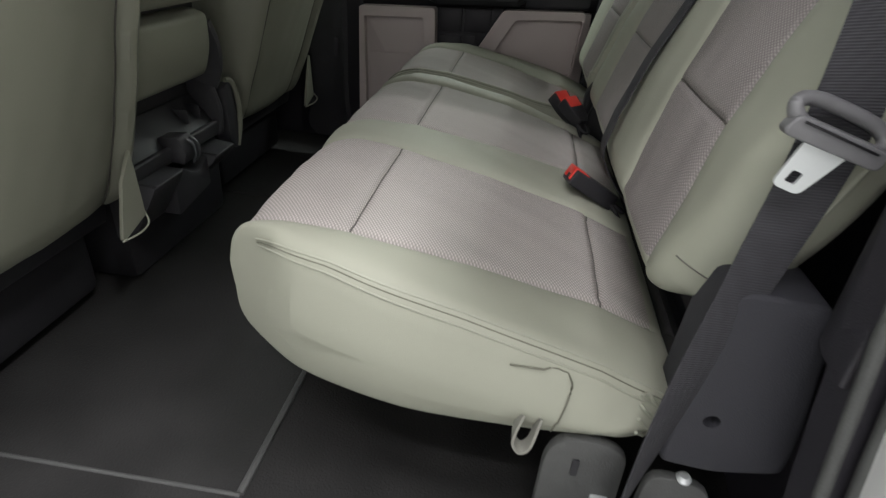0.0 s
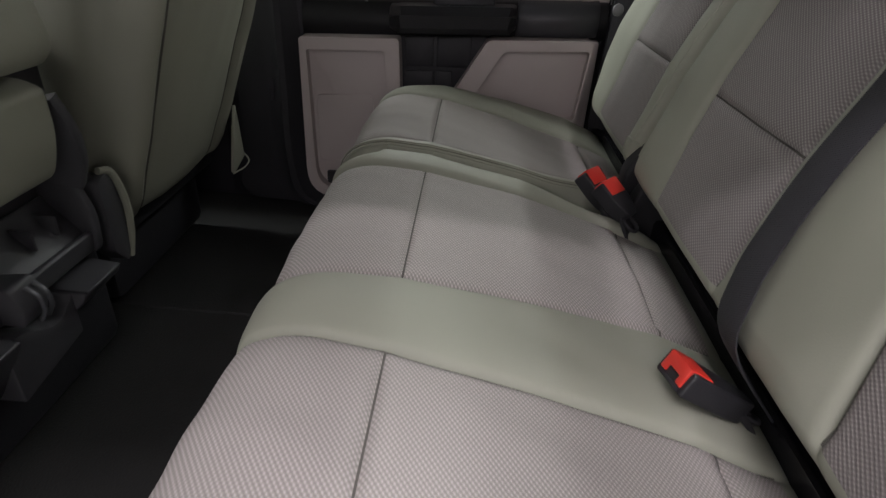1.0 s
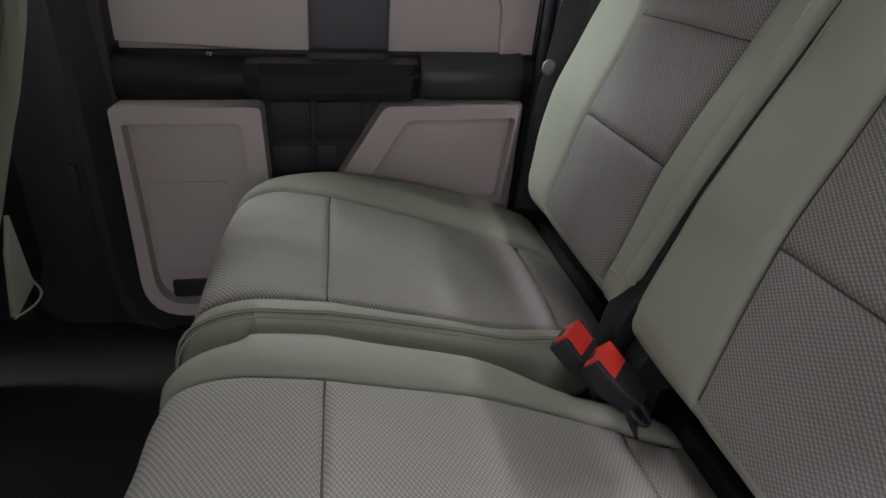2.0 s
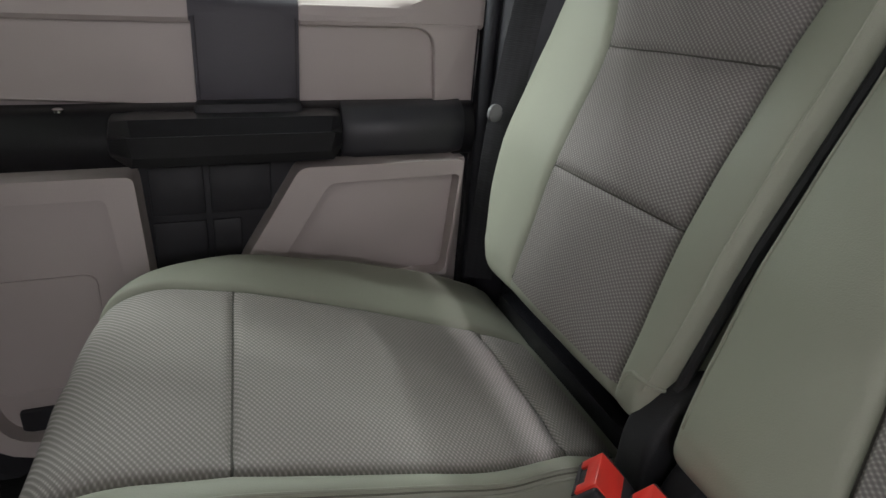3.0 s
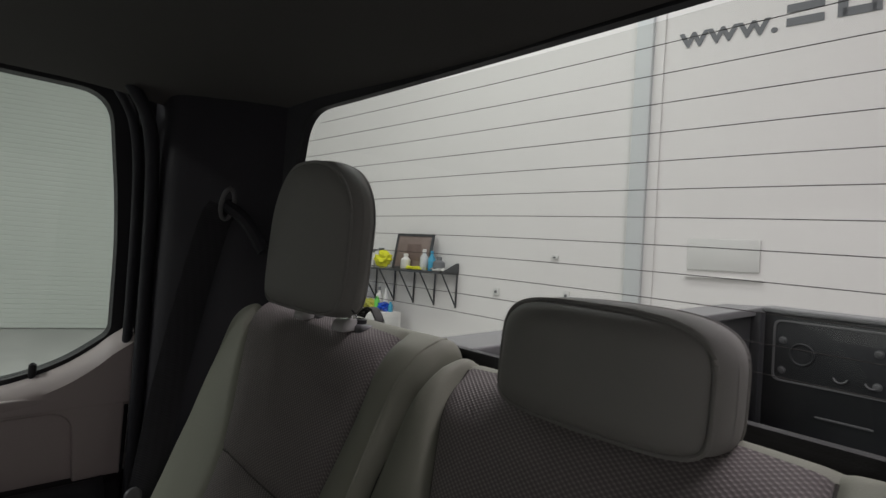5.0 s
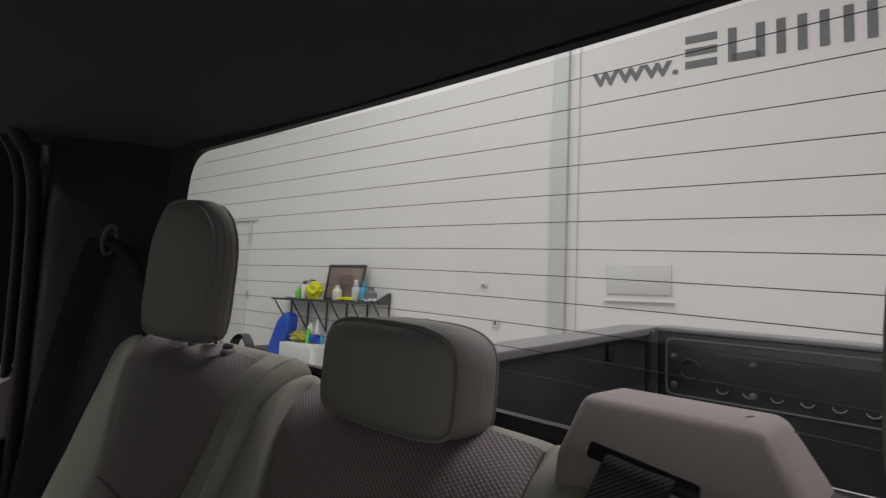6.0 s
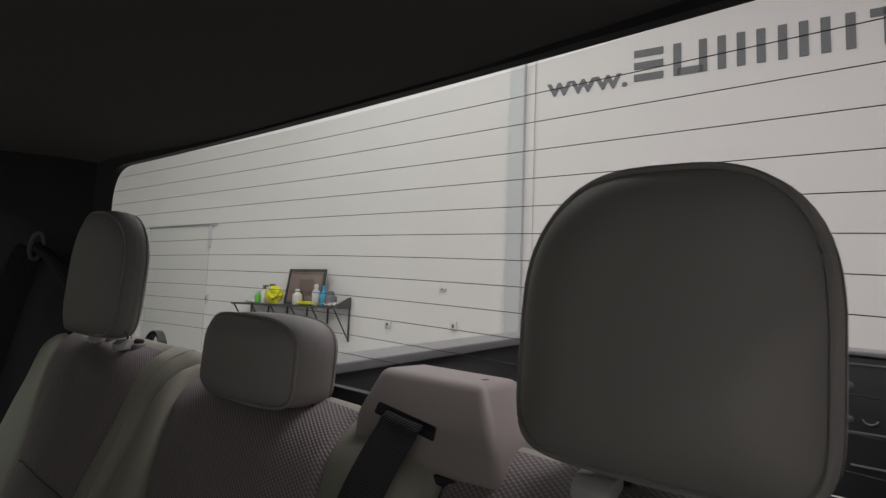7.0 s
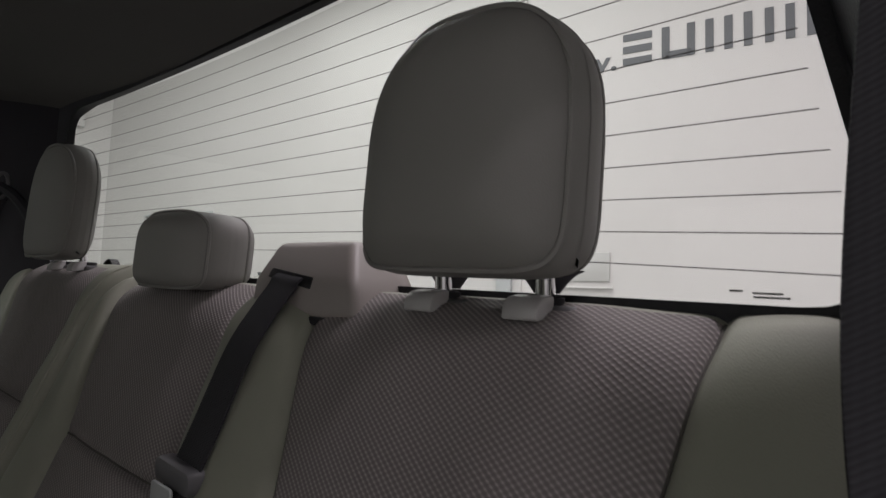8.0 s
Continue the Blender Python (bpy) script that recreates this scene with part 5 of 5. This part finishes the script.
def console():
    c = thing("console", "folding middle seat over a black plastic console", "console")
    b = prism(round_poly([(-0.60, 0.404, 0.02), (-0.510, 0.388, 0.03), (-0.486, 0.46, 0.05), (-0.487, 0.524, 0.010), (-0.515, 0.534, 0.01), (-0.60, 0.536, 0.01)], 5), "y", -0.262, 0.004, 0.013, 4)
    back = part("backrest", b, VINYL_SHADED, c)
    part("seam", tube(smooth_path([(-0.4885, -0.245, 0.515), (-0.4885, -0.12, 0.517), (-0.4885, 0.0, 0.515)], 6), 0.0012, 6), SEAM, back)
    b = prism(round_poly([(-0.62, 0.556, 0.01), (-0.485, 0.549, 0.012), (-0.462, 0.575, 0.03), (-0.480, 0.66, 0.05), (-0.56, 0.72, 0.04), (-0.62, 0.70, 0.02)], 5), "y", -0.268, 0.012, 0.012, 4)
    part("head_pad", b, VINYL_SHADED, c)
    # dark filler added behind the gap between the two pads
    part("gap_filler", box(-0.66, -0.535, -0.255, 0.015, 0.50, 0.58, 0.006), CONSOLE_BLACK, c)
    part("base", box(-0.95, -0.585, -0.25, 0.15, 0.0, 0.26, 0.02), BLACK, c)
    part("riser", box(-0.95, -0.605, -0.26, 0.16, 0.25, 0.56, 0.01), CONSOLE_BLACK, c)
    # tray with a raised lip along its front edge
    b = prism(round_poly([(-0.615, 0.30, 0.01), (-0.600, 0.335, 0.01), (-0.590, 0.318, 0.01), (-0.545, 0.268, 0.004), (-0.538, 0.274, 0.003), (-0.531, 0.270, 0.003), (-0.536, 0.236, 0.006), (-0.615, 0.225, 0.005)], 3), "y", -0.258, 0.072, 0.003)
    part("tray", b, CONSOLE_BLACK, c)
    for y in (-0.02, 0.03):
        part("tray_rib", box(-0.596, -0.553, y - 0.002, y + 0.002, 0.286, 0.318, 0.0015), CONSOLE_BLACK, c)
    screw = lathe([(0.007, 0), (0.007, 0.003), (0.004, 0.0045)], 0, 0, 0, 12)
    screw.transform(pose(-0.603, 0.035, 0.365, 0, 90, 0))
    part("screw", screw, METAL_DARK, c)
    # curved arm that carries the pad, and the bracket under it
    arm = smooth_path([(-0.520, 0.022, 0.50), (-0.512, 0.034, 0.455), (-0.520, 0.050, 0.41), (-0.540, 0.060, 0.365)], 6)
    part("hinge_arm", strap(arm, (1, 0.2, 0), 0.05, 0.014), CONSOLE_BLACK, c)
    part("side_bracket", prism(round_poly([(-0.605, 0.23, 0.02), (-0.528, 0.23, 0.02), (-0.522, 0.30, 0.02), (-0.545, 0.375, 0.02), (-0.605, 0.385, 0.01)], 4), "y", 0.070, 0.086, 0.005), CONSOLE_BLACK, c)
    # two open bins with a dipped saddle between them
    for y0, y1, top, deep in ((-0.262, -0.160, 0.236, 0.125), (-0.030, 0.066, 0.219, 0.150)):
        b = prism(round_poly([(-0.60, top + 0.010, 0.004), (-0.545, top + 0.006, 0.003), (-0.494, top, 0.005), (-0.500, top - 0.014, 0.006), (-0.555, deep, 0.02), (-0.60, deep - 0.012, 0.004)], 3), "y", y0, y1, 0.004)
        k = part("bin", b, CONSOLE_BLACK, c)
        part("rim", box(-0.546, -0.492, y0 + 0.001, y0 + 0.005, top + 0.001, top + 0.006, 0.0015), BLACK, k)
    saddle = [(-0.165, 0.13), (-0.165, 0.232), (-0.125, 0.224), (-0.100, 0.208), (-0.080, 0.199), (-0.058, 0.200), (-0.040, 0.212), (-0.028, 0.222), (-0.028, 0.15)]
    part("saddle", prism(saddle, "x", -0.56, -0.515, 0.004), CONSOLE_BLACK, c)
    lat = part("latch", prism(round_poly([(-0.56, 0.24, 0.004), (-0.506, 0.236, 0.006), (-0.498, 0.262, 0.006), (-0.512, 0.296, 0.008), (-0.56, 0.290, 0.004)], 4), "y", -0.135, -0.088, 0.004), CONSOLE_BLACK, c, "black plastic latch block")
    for y in (-0.112, -0.098):
        part("hook", tube(smooth_path([(-0.506, y, 0.288), (-0.492, y, 0.276), (-0.489, y, 0.255), (-0.498, y, 0.236)], 5), 0.0035, 8), METAL_DARK, lat)
    # rounded cover beside the passenger seat's hinge
    disc = [(0.104, 0.345), (0.128, 0.352), (0.142, 0.335), (0.151, 0.29), (0.150, 0.24), (0.143, 0.195), (0.134, 0.180), (0.104, 0.215)]
    h = part("hinge_cover", prism(round_poly([(y, z, 0.008) for y, z in disc], 3), "x", -0.56, -0.524, 0.006), CONSOLE_BLACK, c)
    part("edge", tube(smooth_path([(-0.530, 0.118, 0.358), (-0.524, 0.143, 0.346), (-0.520, 0.156, 0.29), (-0.522, 0.155, 0.235), (-0.528, 0.146, 0.184)], 6), 0.0062, 8), VINYL_SHADED, h, "sage vinyl edge strip")


console()


def hook_loop():
    k = thing("child_seat_loop", "black anchor strap loop behind the backrest", "strap")
    pts = [(0.595, 0.45, 0.875), (0.598, 0.452, 0.900), (0.60, 0.43, 0.912), (0.60, 0.41, 0.898), (0.60, 0.405, 0.875)]
    part("webbing", strap(smooth_path(pts, 6), (1, 0, 0), 0.014, 0.002), BLACK, k)


hook_loop()


# ---- truck bed ----
def truck_bed():
    t = thing("truck_bed", "empty black pickup bed with grey rail caps", "truck bed", m=TRUCK @ Matrix.Translation((0.78, 0, 0.767)) @ Matrix.Rotation(radians(-3.2), 4, "Y") @ Matrix.Translation((-0.78, 0, -0.868)), kind="structure")
    part("bed_floor", box(0.78, 2.74, -0.74, 0.74, 0.30, 0.33, 0.004), BEDLINER, t)
    for s in (1, -1):
        a, b = sorted((s * 0.735, s * 0.80))
        part("side_panel", box(0.76, 2.78, a, b, 0.30, 0.85, 0.006), BEDLINER, t)
        a, b = sorted((s * 0.715, s * 0.90))
        za, zb = (0.868, 0.858) if s > 0 else (0.858, 0.868)
        cap = prism(round_poly([(a, 0.835, 0.006), (b, 0.835, 0.006), (b, zb, 0.008), (a, za, 0.008)], 4), "x", 0.76, 2.80, 0.004)
        part("rail_cap", cap, RAIL_CAP, t, "grey plastic rail cap")
        part("stake_pocket", box(2.3, 2.36, s * 0.728 - 0.006, s * 0.728 + 0.006, 0.76, 0.82, 0.004), BLACK, t)
        part("corner_post", box(2.66, 2.72, s * 0.72 - 0.025, s * 0.72 + 0.02, 0.33, 0.855, 0.012), BEDLINER, t)
    part("front_panel", box(0.76, 0.79, -0.76, 0.76, 0.30, 0.84, 0.006), BEDLINER, t)
    g = part("tailgate", box(2.74, 2.80, -0.715, 0.715, 0.33, 0.855, 0.012), BEDLINER, t, "black tailgate with a bolted access panel")
    part("cap", prism(round_poly([(2.725, 0.85, 0.006), (2.82, 0.85, 0.006), (2.82, 0.872, 0.01), (2.725, 0.872, 0.01)], 4), "y", -0.715, 0.715, 0.004), RAIL_CAP, g)
    o = rect(-0.672, 0.672, 0.574, 0.825, 0.03)
    i = [(y * 0.988, 0.6995 + (z - 0.6995) * 0.95) for y, z in o]
    part("panel_rim", ring(o, i, "x", 2.733, 2.744), RAIL_CAP, g, "pressed rim of the access panel")
    for y in (-0.637, -0.317, 0.317, 0.637):
        for z in (0.62, 0.742):
            b = lathe([(0.016, 0), (0.016, 0.003), (0.011, 0.004), (0.010, 0.012), (0.002, 0.014)], 0, 0, 0, 14)
            b.transform(pose(2.742, y, z, 0, -90, 0))
            part("bolt", b, PLATE_DIM, g)
    # pressed dishes along the panel's lower edge, drawn as pale arcs of caught light
    for n in range(10):
        y = 0.432 - 0.1015 * n
        lip = [(2.737 - 0.006 * math.sin(-a), y + 0.023 * math.cos(a), 0.631 + 0.020 * math.sin(a)) for a in np.linspace(-math.pi * 0.94, -math.pi * 0.06, 12)]
        part("dish_glint", tube(lip, 0.0038, 8), PLATE_DIM, g)
    for y in (-0.566, 0.566):
        lip = [(2.737, y + 0.042 * math.cos(a), 0.694 + 0.042 * math.sin(a)) for a in np.linspace(0, 2 * math.pi, 32, endpoint=False)]
        part("pressed_ring", tube(lip, 0.0045, 8, closed=True), METAL_DARK, g)
    for y in (-0.415, 0.415):
        part("slot_lip", box(2.732, 2.742, y - 0.095, y + 0.095, 0.453, 0.463, 0.004), PLATE_DIM, g)


truck_bed()


# ---- the building round the truck ----
# building frame: x away from the truck through the back wall, y along it, z from its floor
tagged(solid("ground", box(-16, 0.0, -26, 16.5, -0.1, 0.0, 0), CONCRETE, "smooth grey concrete workshop floor", "floor", "structure", BUILD), kind="structure")
solid("backdrop_wall", box(0.0, 0.2, -26, 9.5, 0.0, 6.8, 0), WALL_WHITE, "white painted workshop back wall", "wall", "structure", BUILD)
solid("wall_side_near", box(-16, 0.0, -26.2, -26, 0.0, 6.8, 0), WALL_WHITE, "white painted workshop side wall", "wall", "structure", BUILD)
solid("wall_end", box(-16.2, -16, -26, 16.5, 0.0, 6.8, 0), WALL_WHITE, "white painted workshop end wall", "wall", "structure", BUILD)
solid("ceiling_workshop", box(-16, 0.2, -26, 16.5, 6.8, 6.9, 0), WALL_WHITE, "white workshop ceiling", "ceiling", "structure", BUILD)
W0 = 0.78


def workshop():
    p = thing("wall_post", "pale blue-grey steel post on the workshop wall", "post", BUILD, kind="structure")
    part("flange", box(-0.10, -0.002, -0.68, -0.485, 0.0, 6.8, 0.008), POST_GREY, p)
    part("web", box(-0.03, -0.002, -0.80, -0.68, 0.0, 6.8, 0.004), WALL_WHITE, p)
    s = thing("wall_plate", "pale grey rectangular plate on the wall", "plate", BUILD)
    part("face", box(-0.03, -0.004, -1.90, -1.18, 1.10 + W0, 1.445 + W0, 0.01), PLATE, s)
    part("ledge", box(-0.05, -0.004, -1.94, -1.16, 1.015 + W0, 1.035 + W0, 0.005), WALL_WHITE, s)
    # raised door recess at the far end of the wall
    r = thing("doorway_recess", "white recessed doorway in the workshop wall", "doorway", BUILD, kind="structure")
    part("lintel", box(-0.05, -0.002, 5.13, 7.1, 2.21 + W0, 2.25 + W0, 0.006), POST_GREY, r)
    part("jamb", box(-0.05, -0.002, 5.28, 5.32, 1.80 + W0, 2.21 + W0, 0.006), POST_GREY, r)
    part("jamb", box(-0.035, -0.002, 7.06, 7.1, 0.0, 2.24 + W0, 0.006), PLATE, r)
    # thin panel whose greyer colour stands for the shade inside the recess
    part("recess_face", box(-0.016, -0.003, 5.325, 7.055, 0.0, 2.205 + W0, 0.004), RECESS_SHADE, r, "pale grey recess face, shade put into its colour")
    for y, z, a, b in ((1.35, 0.64, 0.10, 0.10), (5.28, 0.90, 0.07, 0.16), (0.28, 0.67, 0.09, 0.12), (0.47, 1.16, 0.10, 0.05)):
        o = thing("wall_outlet", "small pale outlet box on the wall", "outlet", BUILD, group="wall outlets")
        part("cover", box(-0.03, -0.003, y - a / 2, y + a / 2, z + W0 - b / 2, z + W0 + b / 2, 0.008), PLATE, o)
        part("socket", box(-0.034, -0.028, y - a / 5, y + a / 5, z + W0 - b / 5, z + W0 + b / 5, 0.003), PLATE_DIM, o)
    # shelf with its brackets
    sh = thing("wall_shelf", "dark metal wall shelf on angle brackets", "shelf", BUILD)
    part("board", box(-0.42, -0.01, 2.03, 4.17, 0.83 + W0, 0.86 + W0, 0.005), METAL_DARK, sh)
    for y in (2.05, 2.47, 2.89, 3.31, 3.73, 4.13):
        part("bracket", tube([(-0.38, y, 0.83 + W0), (-0.02, y, 0.36 + W0)], 0.012, 8), METAL_DARK, sh)
        part("bracket", tube([(-0.02, y, 0.83 + W0), (-0.02, y, 0.34 + W0)], 0.014, 8), METAL_DARK, sh)
    part("end_plate", prism([(-0.40, 0.86 + W0), (-0.01, 0.86 + W0), (-0.01, 1.0 + W0), (-0.06, 1.0 + W0)], "y", 2.03, 2.05, 0.003), METAL_DARK, sh)
    top = 0.862 + W0
    b = thing("picture_board", "brown framed board leaning on the shelf", "board", BUILD)
    m = Matrix.Translation((-0.20, 2.83, top)) @ Matrix.Rotation(radians(10), 4, "Y")
    q = box(-0.01, 0.01, -0.36, 0.36, 0.0, 0.54, 0.004)
    q.transform(m)
    part("panel", q, BROWN, b)
    q = ring(rect(-0.375, 0.375, 0.0, 0.56), rect(-0.34, 0.34, 0.035, 0.525), "x", -0.022, 0.012)
    q.transform(m)
    part("frame", q, METAL_DARK, b, "dark frame")
    q = box(-0.014, -0.009, -0.16, 0.13, 0.14, 0.40, 0.002)
    q.transform(m)
    part("patch", q, M("dark_brown_patch", (0.15, 0.105, 0.09), 0.6, 0, 0.3, 9, 100, 0.1), b, "darker worn patch")

    def bottle(y, h, rad, mat, cap, label, spray=False):
        o = thing("bottle", label, "bottle", BUILD, group="bottles on the shelf")
        part("body", lathe([(rad * 0.9, 0), (rad, 0.01), (rad, h * 0.62), (rad * 0.45, h * 0.78), (rad * 0.4, h * 0.84)], -0.28, y, top, 16), mat, o)
        part("cap", lathe([(rad * 0.5, h * 0.83), (rad * 0.5, h * 0.97), (rad * 0.35, h)], -0.28, y, top, 14), cap, o)
        if spray:
            part("trigger", box(-0.31, -0.25, y - 0.06, y + 0.02, top + h * 0.93, top + h * 1.03, 0.008), cap, o)

    bottle(3.70, 0.20, 0.055, GREEN, WHITE_PLASTIC, "green spray bottle on the shelf", True)
    bottle(3.57, 0.28, 0.05, WHITE_PLASTIC, SIGN_GREY, "white spray bottle on the shelf", True)
    bottle(3.42, 0.30, 0.05, POST_GREY, SIGN_GREY, "pale spray bottle with dark trigger on the shelf", True)
    bottle(2.86, 0.24, 0.075, WHITE_PLASTIC, WHITE_PLASTIC, "white plastic jug on the shelf")
    bottle(2.49, 0.32, 0.06, POST_GREY, WHITE_PLASTIC, "grey bottle with white cap on the shelf")
    bottle(2.34, 0.30, 0.055, CYAN, CYAN, "blue bottle on the shelf")
    bottle(2.20, 0.22, 0.09, SIGN_GREY, SIGN_GREY, "dark can on the shelf")

    def cloth(y, w, h, mat, label, seed):
        o = thing("cloth", label, "cloth", BUILD, group="cloths on the shelf")
        q = bmesh.new()
        bmesh.ops.create_icosphere(q, subdivisions=3, radius=1)
        for v in q.verts:
            n = 0.9 + 0.75 * noise.noise(v.co * 2.4 + Vector((seed, 0, 0)))
            v.co = Vector((-0.30 + v.co.x * n * 0.09, y + v.co.y * n * w / 2, top + h * 0.5 + max(-0.5, v.co.z * n * 0.5) * h))
        part("folds", q, mat, o)

    cloth(3.32, 0.36, 0.26, YELLOW, "crumpled bright yellow cloth on the shelf", 3)
    cloth(3.80, 0.26, 0.04, WHITE_PLASTIC, "folded pale cloth on the shelf end", 5)
    cloth(2.66, 0.44, 0.06, YELLOW, "flat yellow cloth on the shelf", 7)
    cloth(2.17, 0.28, 0.06, WHITE_PLASTIC, "folded white towel on the shelf", 9)
    c = thing("floor_cleaner", "blue upright machine by the wall", "machine", BUILD)
    q = prism(round_poly([(3.80, 0.0, 0.05), (4.16, 0.0, 0.05), (4.10, 0.75, 0.1), (3.86, 1.30, 0.12), (3.70, 1.44, 0.10), (3.60, 1.36, 0.08), (3.62, 1.10, 0.1), (3.78, 0.7, 0.1)], 5), "x", -0.55, -0.33, 0.05, 3)
    part("body", q, BLUE, c)
    part("bin", box(-0.6, -0.25, 4.02, 4.35, 0.0, 0.86, 0.05, 3), METAL_DARK, c)
    # drawer unit under the shelf, with cleaning things on it
    k = thing("drawer_unit", "white plastic drawer unit under the shelf", "drawer unit", BUILD)
    part("carcass", box(-0.72, -0.30, 2.86, 3.58, 0.0, 0.985, 0.012), WHITE_PLASTIC, k)
    for z in (0.08, 0.39, 0.70):
        part("drawer", box(-0.735, -0.715, 2.92, 3.52, z, z + 0.25, 0.012), PLATE, k, "pale translucent drawer front")
    part("side_panel", box(-0.66, -0.36, 2.852, 2.864, 0.66, 0.92, 0.004), PLATE, k, "pale grey side panel")

    def heap(y, w, h, mat, label, seed):
        o = thing("cloth", label, "cloth", BUILD, group="cloths on the drawer unit")
        q = bmesh.new()
        bmesh.ops.create_icosphere(q, subdivisions=3, radius=1)
        for v in q.verts:
            n = 0.9 + 0.7 * noise.noise(v.co * 2.2 + Vector((seed, 0, 0)))
            v.co = Vector((-0.50 + v.co.x * n * 0.12, y + v.co.y * n * w / 2, 0.985 + h * 0.5 + max(-0.5, v.co.z * n * 0.5) * h))
        part("folds", q, mat, o)

    heap(3.34, 0.44, 0.16, M("olive_yellow_cloth", (0.42, 0.42, 0.07), 0.9, 0, 0.2, 20, 200, 0.3), "crumpled olive yellow cloths on the drawer unit", 12)
    heap(3.02, 0.22, 0.14, BLUE, "crumpled blue cloth on the drawer unit", 15)

    def unit_bottle(x, y, h, mat, cap, label):
        o = thing("bottle", label, "bottle", BUILD, group="bottles on the drawer unit")
        part("body", lathe([(0.036, 0), (0.040, 0.01), (0.040, h * 0.65), (0.018, h * 0.8), (0.016, h * 0.86)], x, y, 0.985, 16), mat, o)
        part("cap", lathe([(0.020, h * 0.85), (0.020, h * 0.97), (0.014, h)], x, y, 0.985, 14), cap, o)

    unit_bottle(-0.42, 3.24, 0.36, WHITE_PLASTIC, SIGN_GREY, "white bottle on the drawer unit")
    unit_bottle(-0.40, 3.12, 0.34, WHITE_PLASTIC, PLATE, "pale bottle on the drawer unit")
    unit_bottle(-0.56, 3.14, 0.26, GREEN, WHITE_PLASTIC, "green bottle on the drawer unit")
    unit_bottle(-0.48, 2.93, 0.15, CYAN, CYAN, "short blue bottle on the drawer unit")


workshop()


def wall_sign():
    """Painted address on the wall: the readable prefix in letters, the trade name as plain bars."""
    s = thing("wall_sign", "large grey painted lettering high on the wall", "sign", BUILD)
    base = 3.655 + W0
    cu = bpy.data.curves.new("prefix", "FONT")
    cu.body, cu.size, cu.extrude, cu.offset = "www.", 0.36, 0.004, 0.006
    cu.align_x = "LEFT"
    tmp = bpy.data.objects.new("tmp", cu)
    me = bpy.data.meshes.new_from_object(tmp)
    bpy.data.objects.remove(tmp)
    xs = [v.co.x for v in me.vertices]
    k = 1.0 / (max(xs) - min(xs))
    for v in me.vertices:
        v.co = (-0.008 + v.co.z, -0.955 - (v.co.x - min(xs)) * k, base + v.co.y * 0.98)
    link_mesh("lettering", me, SIGN_GREY, s, "", False)
    w = 0.085

    def bar(y0, z0, y1, z1, wd=w):
        d = Vector((0, y1 - y0, z1 - z0))
        n = Vector((0, -d.z, d.y)).normalized() * wd / 2
        q = bmesh.new()
        a, c = Vector((0, y0, z0)), Vector((0, y1, z1))
        lo = [q.verts.new(p + Vector((-0.002, 0, 0))) for p in (a + n, c + n, c - n, a - n)]
        hi = [q.verts.new(p + Vector((-0.010, 0, 0))) for p in (a + n, c + n, c - n, a - n)]
        q.faces.new(lo), q.faces.new(hi[::-1])
        for i in range(4):
            q.faces.new((lo[i], hi[i], hi[(i + 1) % 4], lo[(i + 1) % 4]))
        part("bar", q, SIGN_GREY, s, "plain grey bar", False)

    for z in (0.365, 0.215, 0.07):
        bar(-2.03, base + z, -2.36, base + z)
    for y in (-2.51, -2.78, -2.97, -3.16, -3.35, -3.55, -3.74, -3.93, -4.14, -4.45):
        bar(y, base + 0.03, y, base + 0.41)
    bar(-2.51, base + 0.07, -2.78, base + 0.07)
    bar(-4.30, base + 0.365, -4.60, base + 0.365)


wall_sign()


# the far side wall stands at a slant to the back wall
SLANT = BUILD @ Matrix.Translation((-1.9, 9.2, 0)) @ Matrix.Rotation(radians(-24), 4, "Z")


def shutter():
    """Slatted roller door in the side wall beyond the far window, under a projecting header."""
    t = thing("roller_door", "pale slatted roller door in the workshop side wall", "roller door", kind="structure", m=SLANT)
    for i in range(53):
        z = 0.02 + i * 0.092
        part("slat", prism([(0.14, z), (0.136, z + 0.012), (0.136, z + 0.078), (0.14, z + 0.090), (0.16, z + 0.090), (0.16, z)], "x", -5.6, 1.2, 0), SLAT_GREY, t, smooth=False)
    part("header", box(-5.9, 1.5, 0.0, 0.18, 4.86, 5.5, 0.015), WALL_WHITE, t, "white projecting header over the roller door")
    part("jamb", box(-5.8, -5.6, 0.06, 0.19, 0.0, 4.86, 0.01), WALL_WHITE, t)


solid("wall_side_far", box(-16, 2.4, 0.185, 0.4, 0.0, 6.8, 0), WALL_WHITE, "white painted workshop side wall beyond the window", "wall", "structure", SLANT)
shutter()
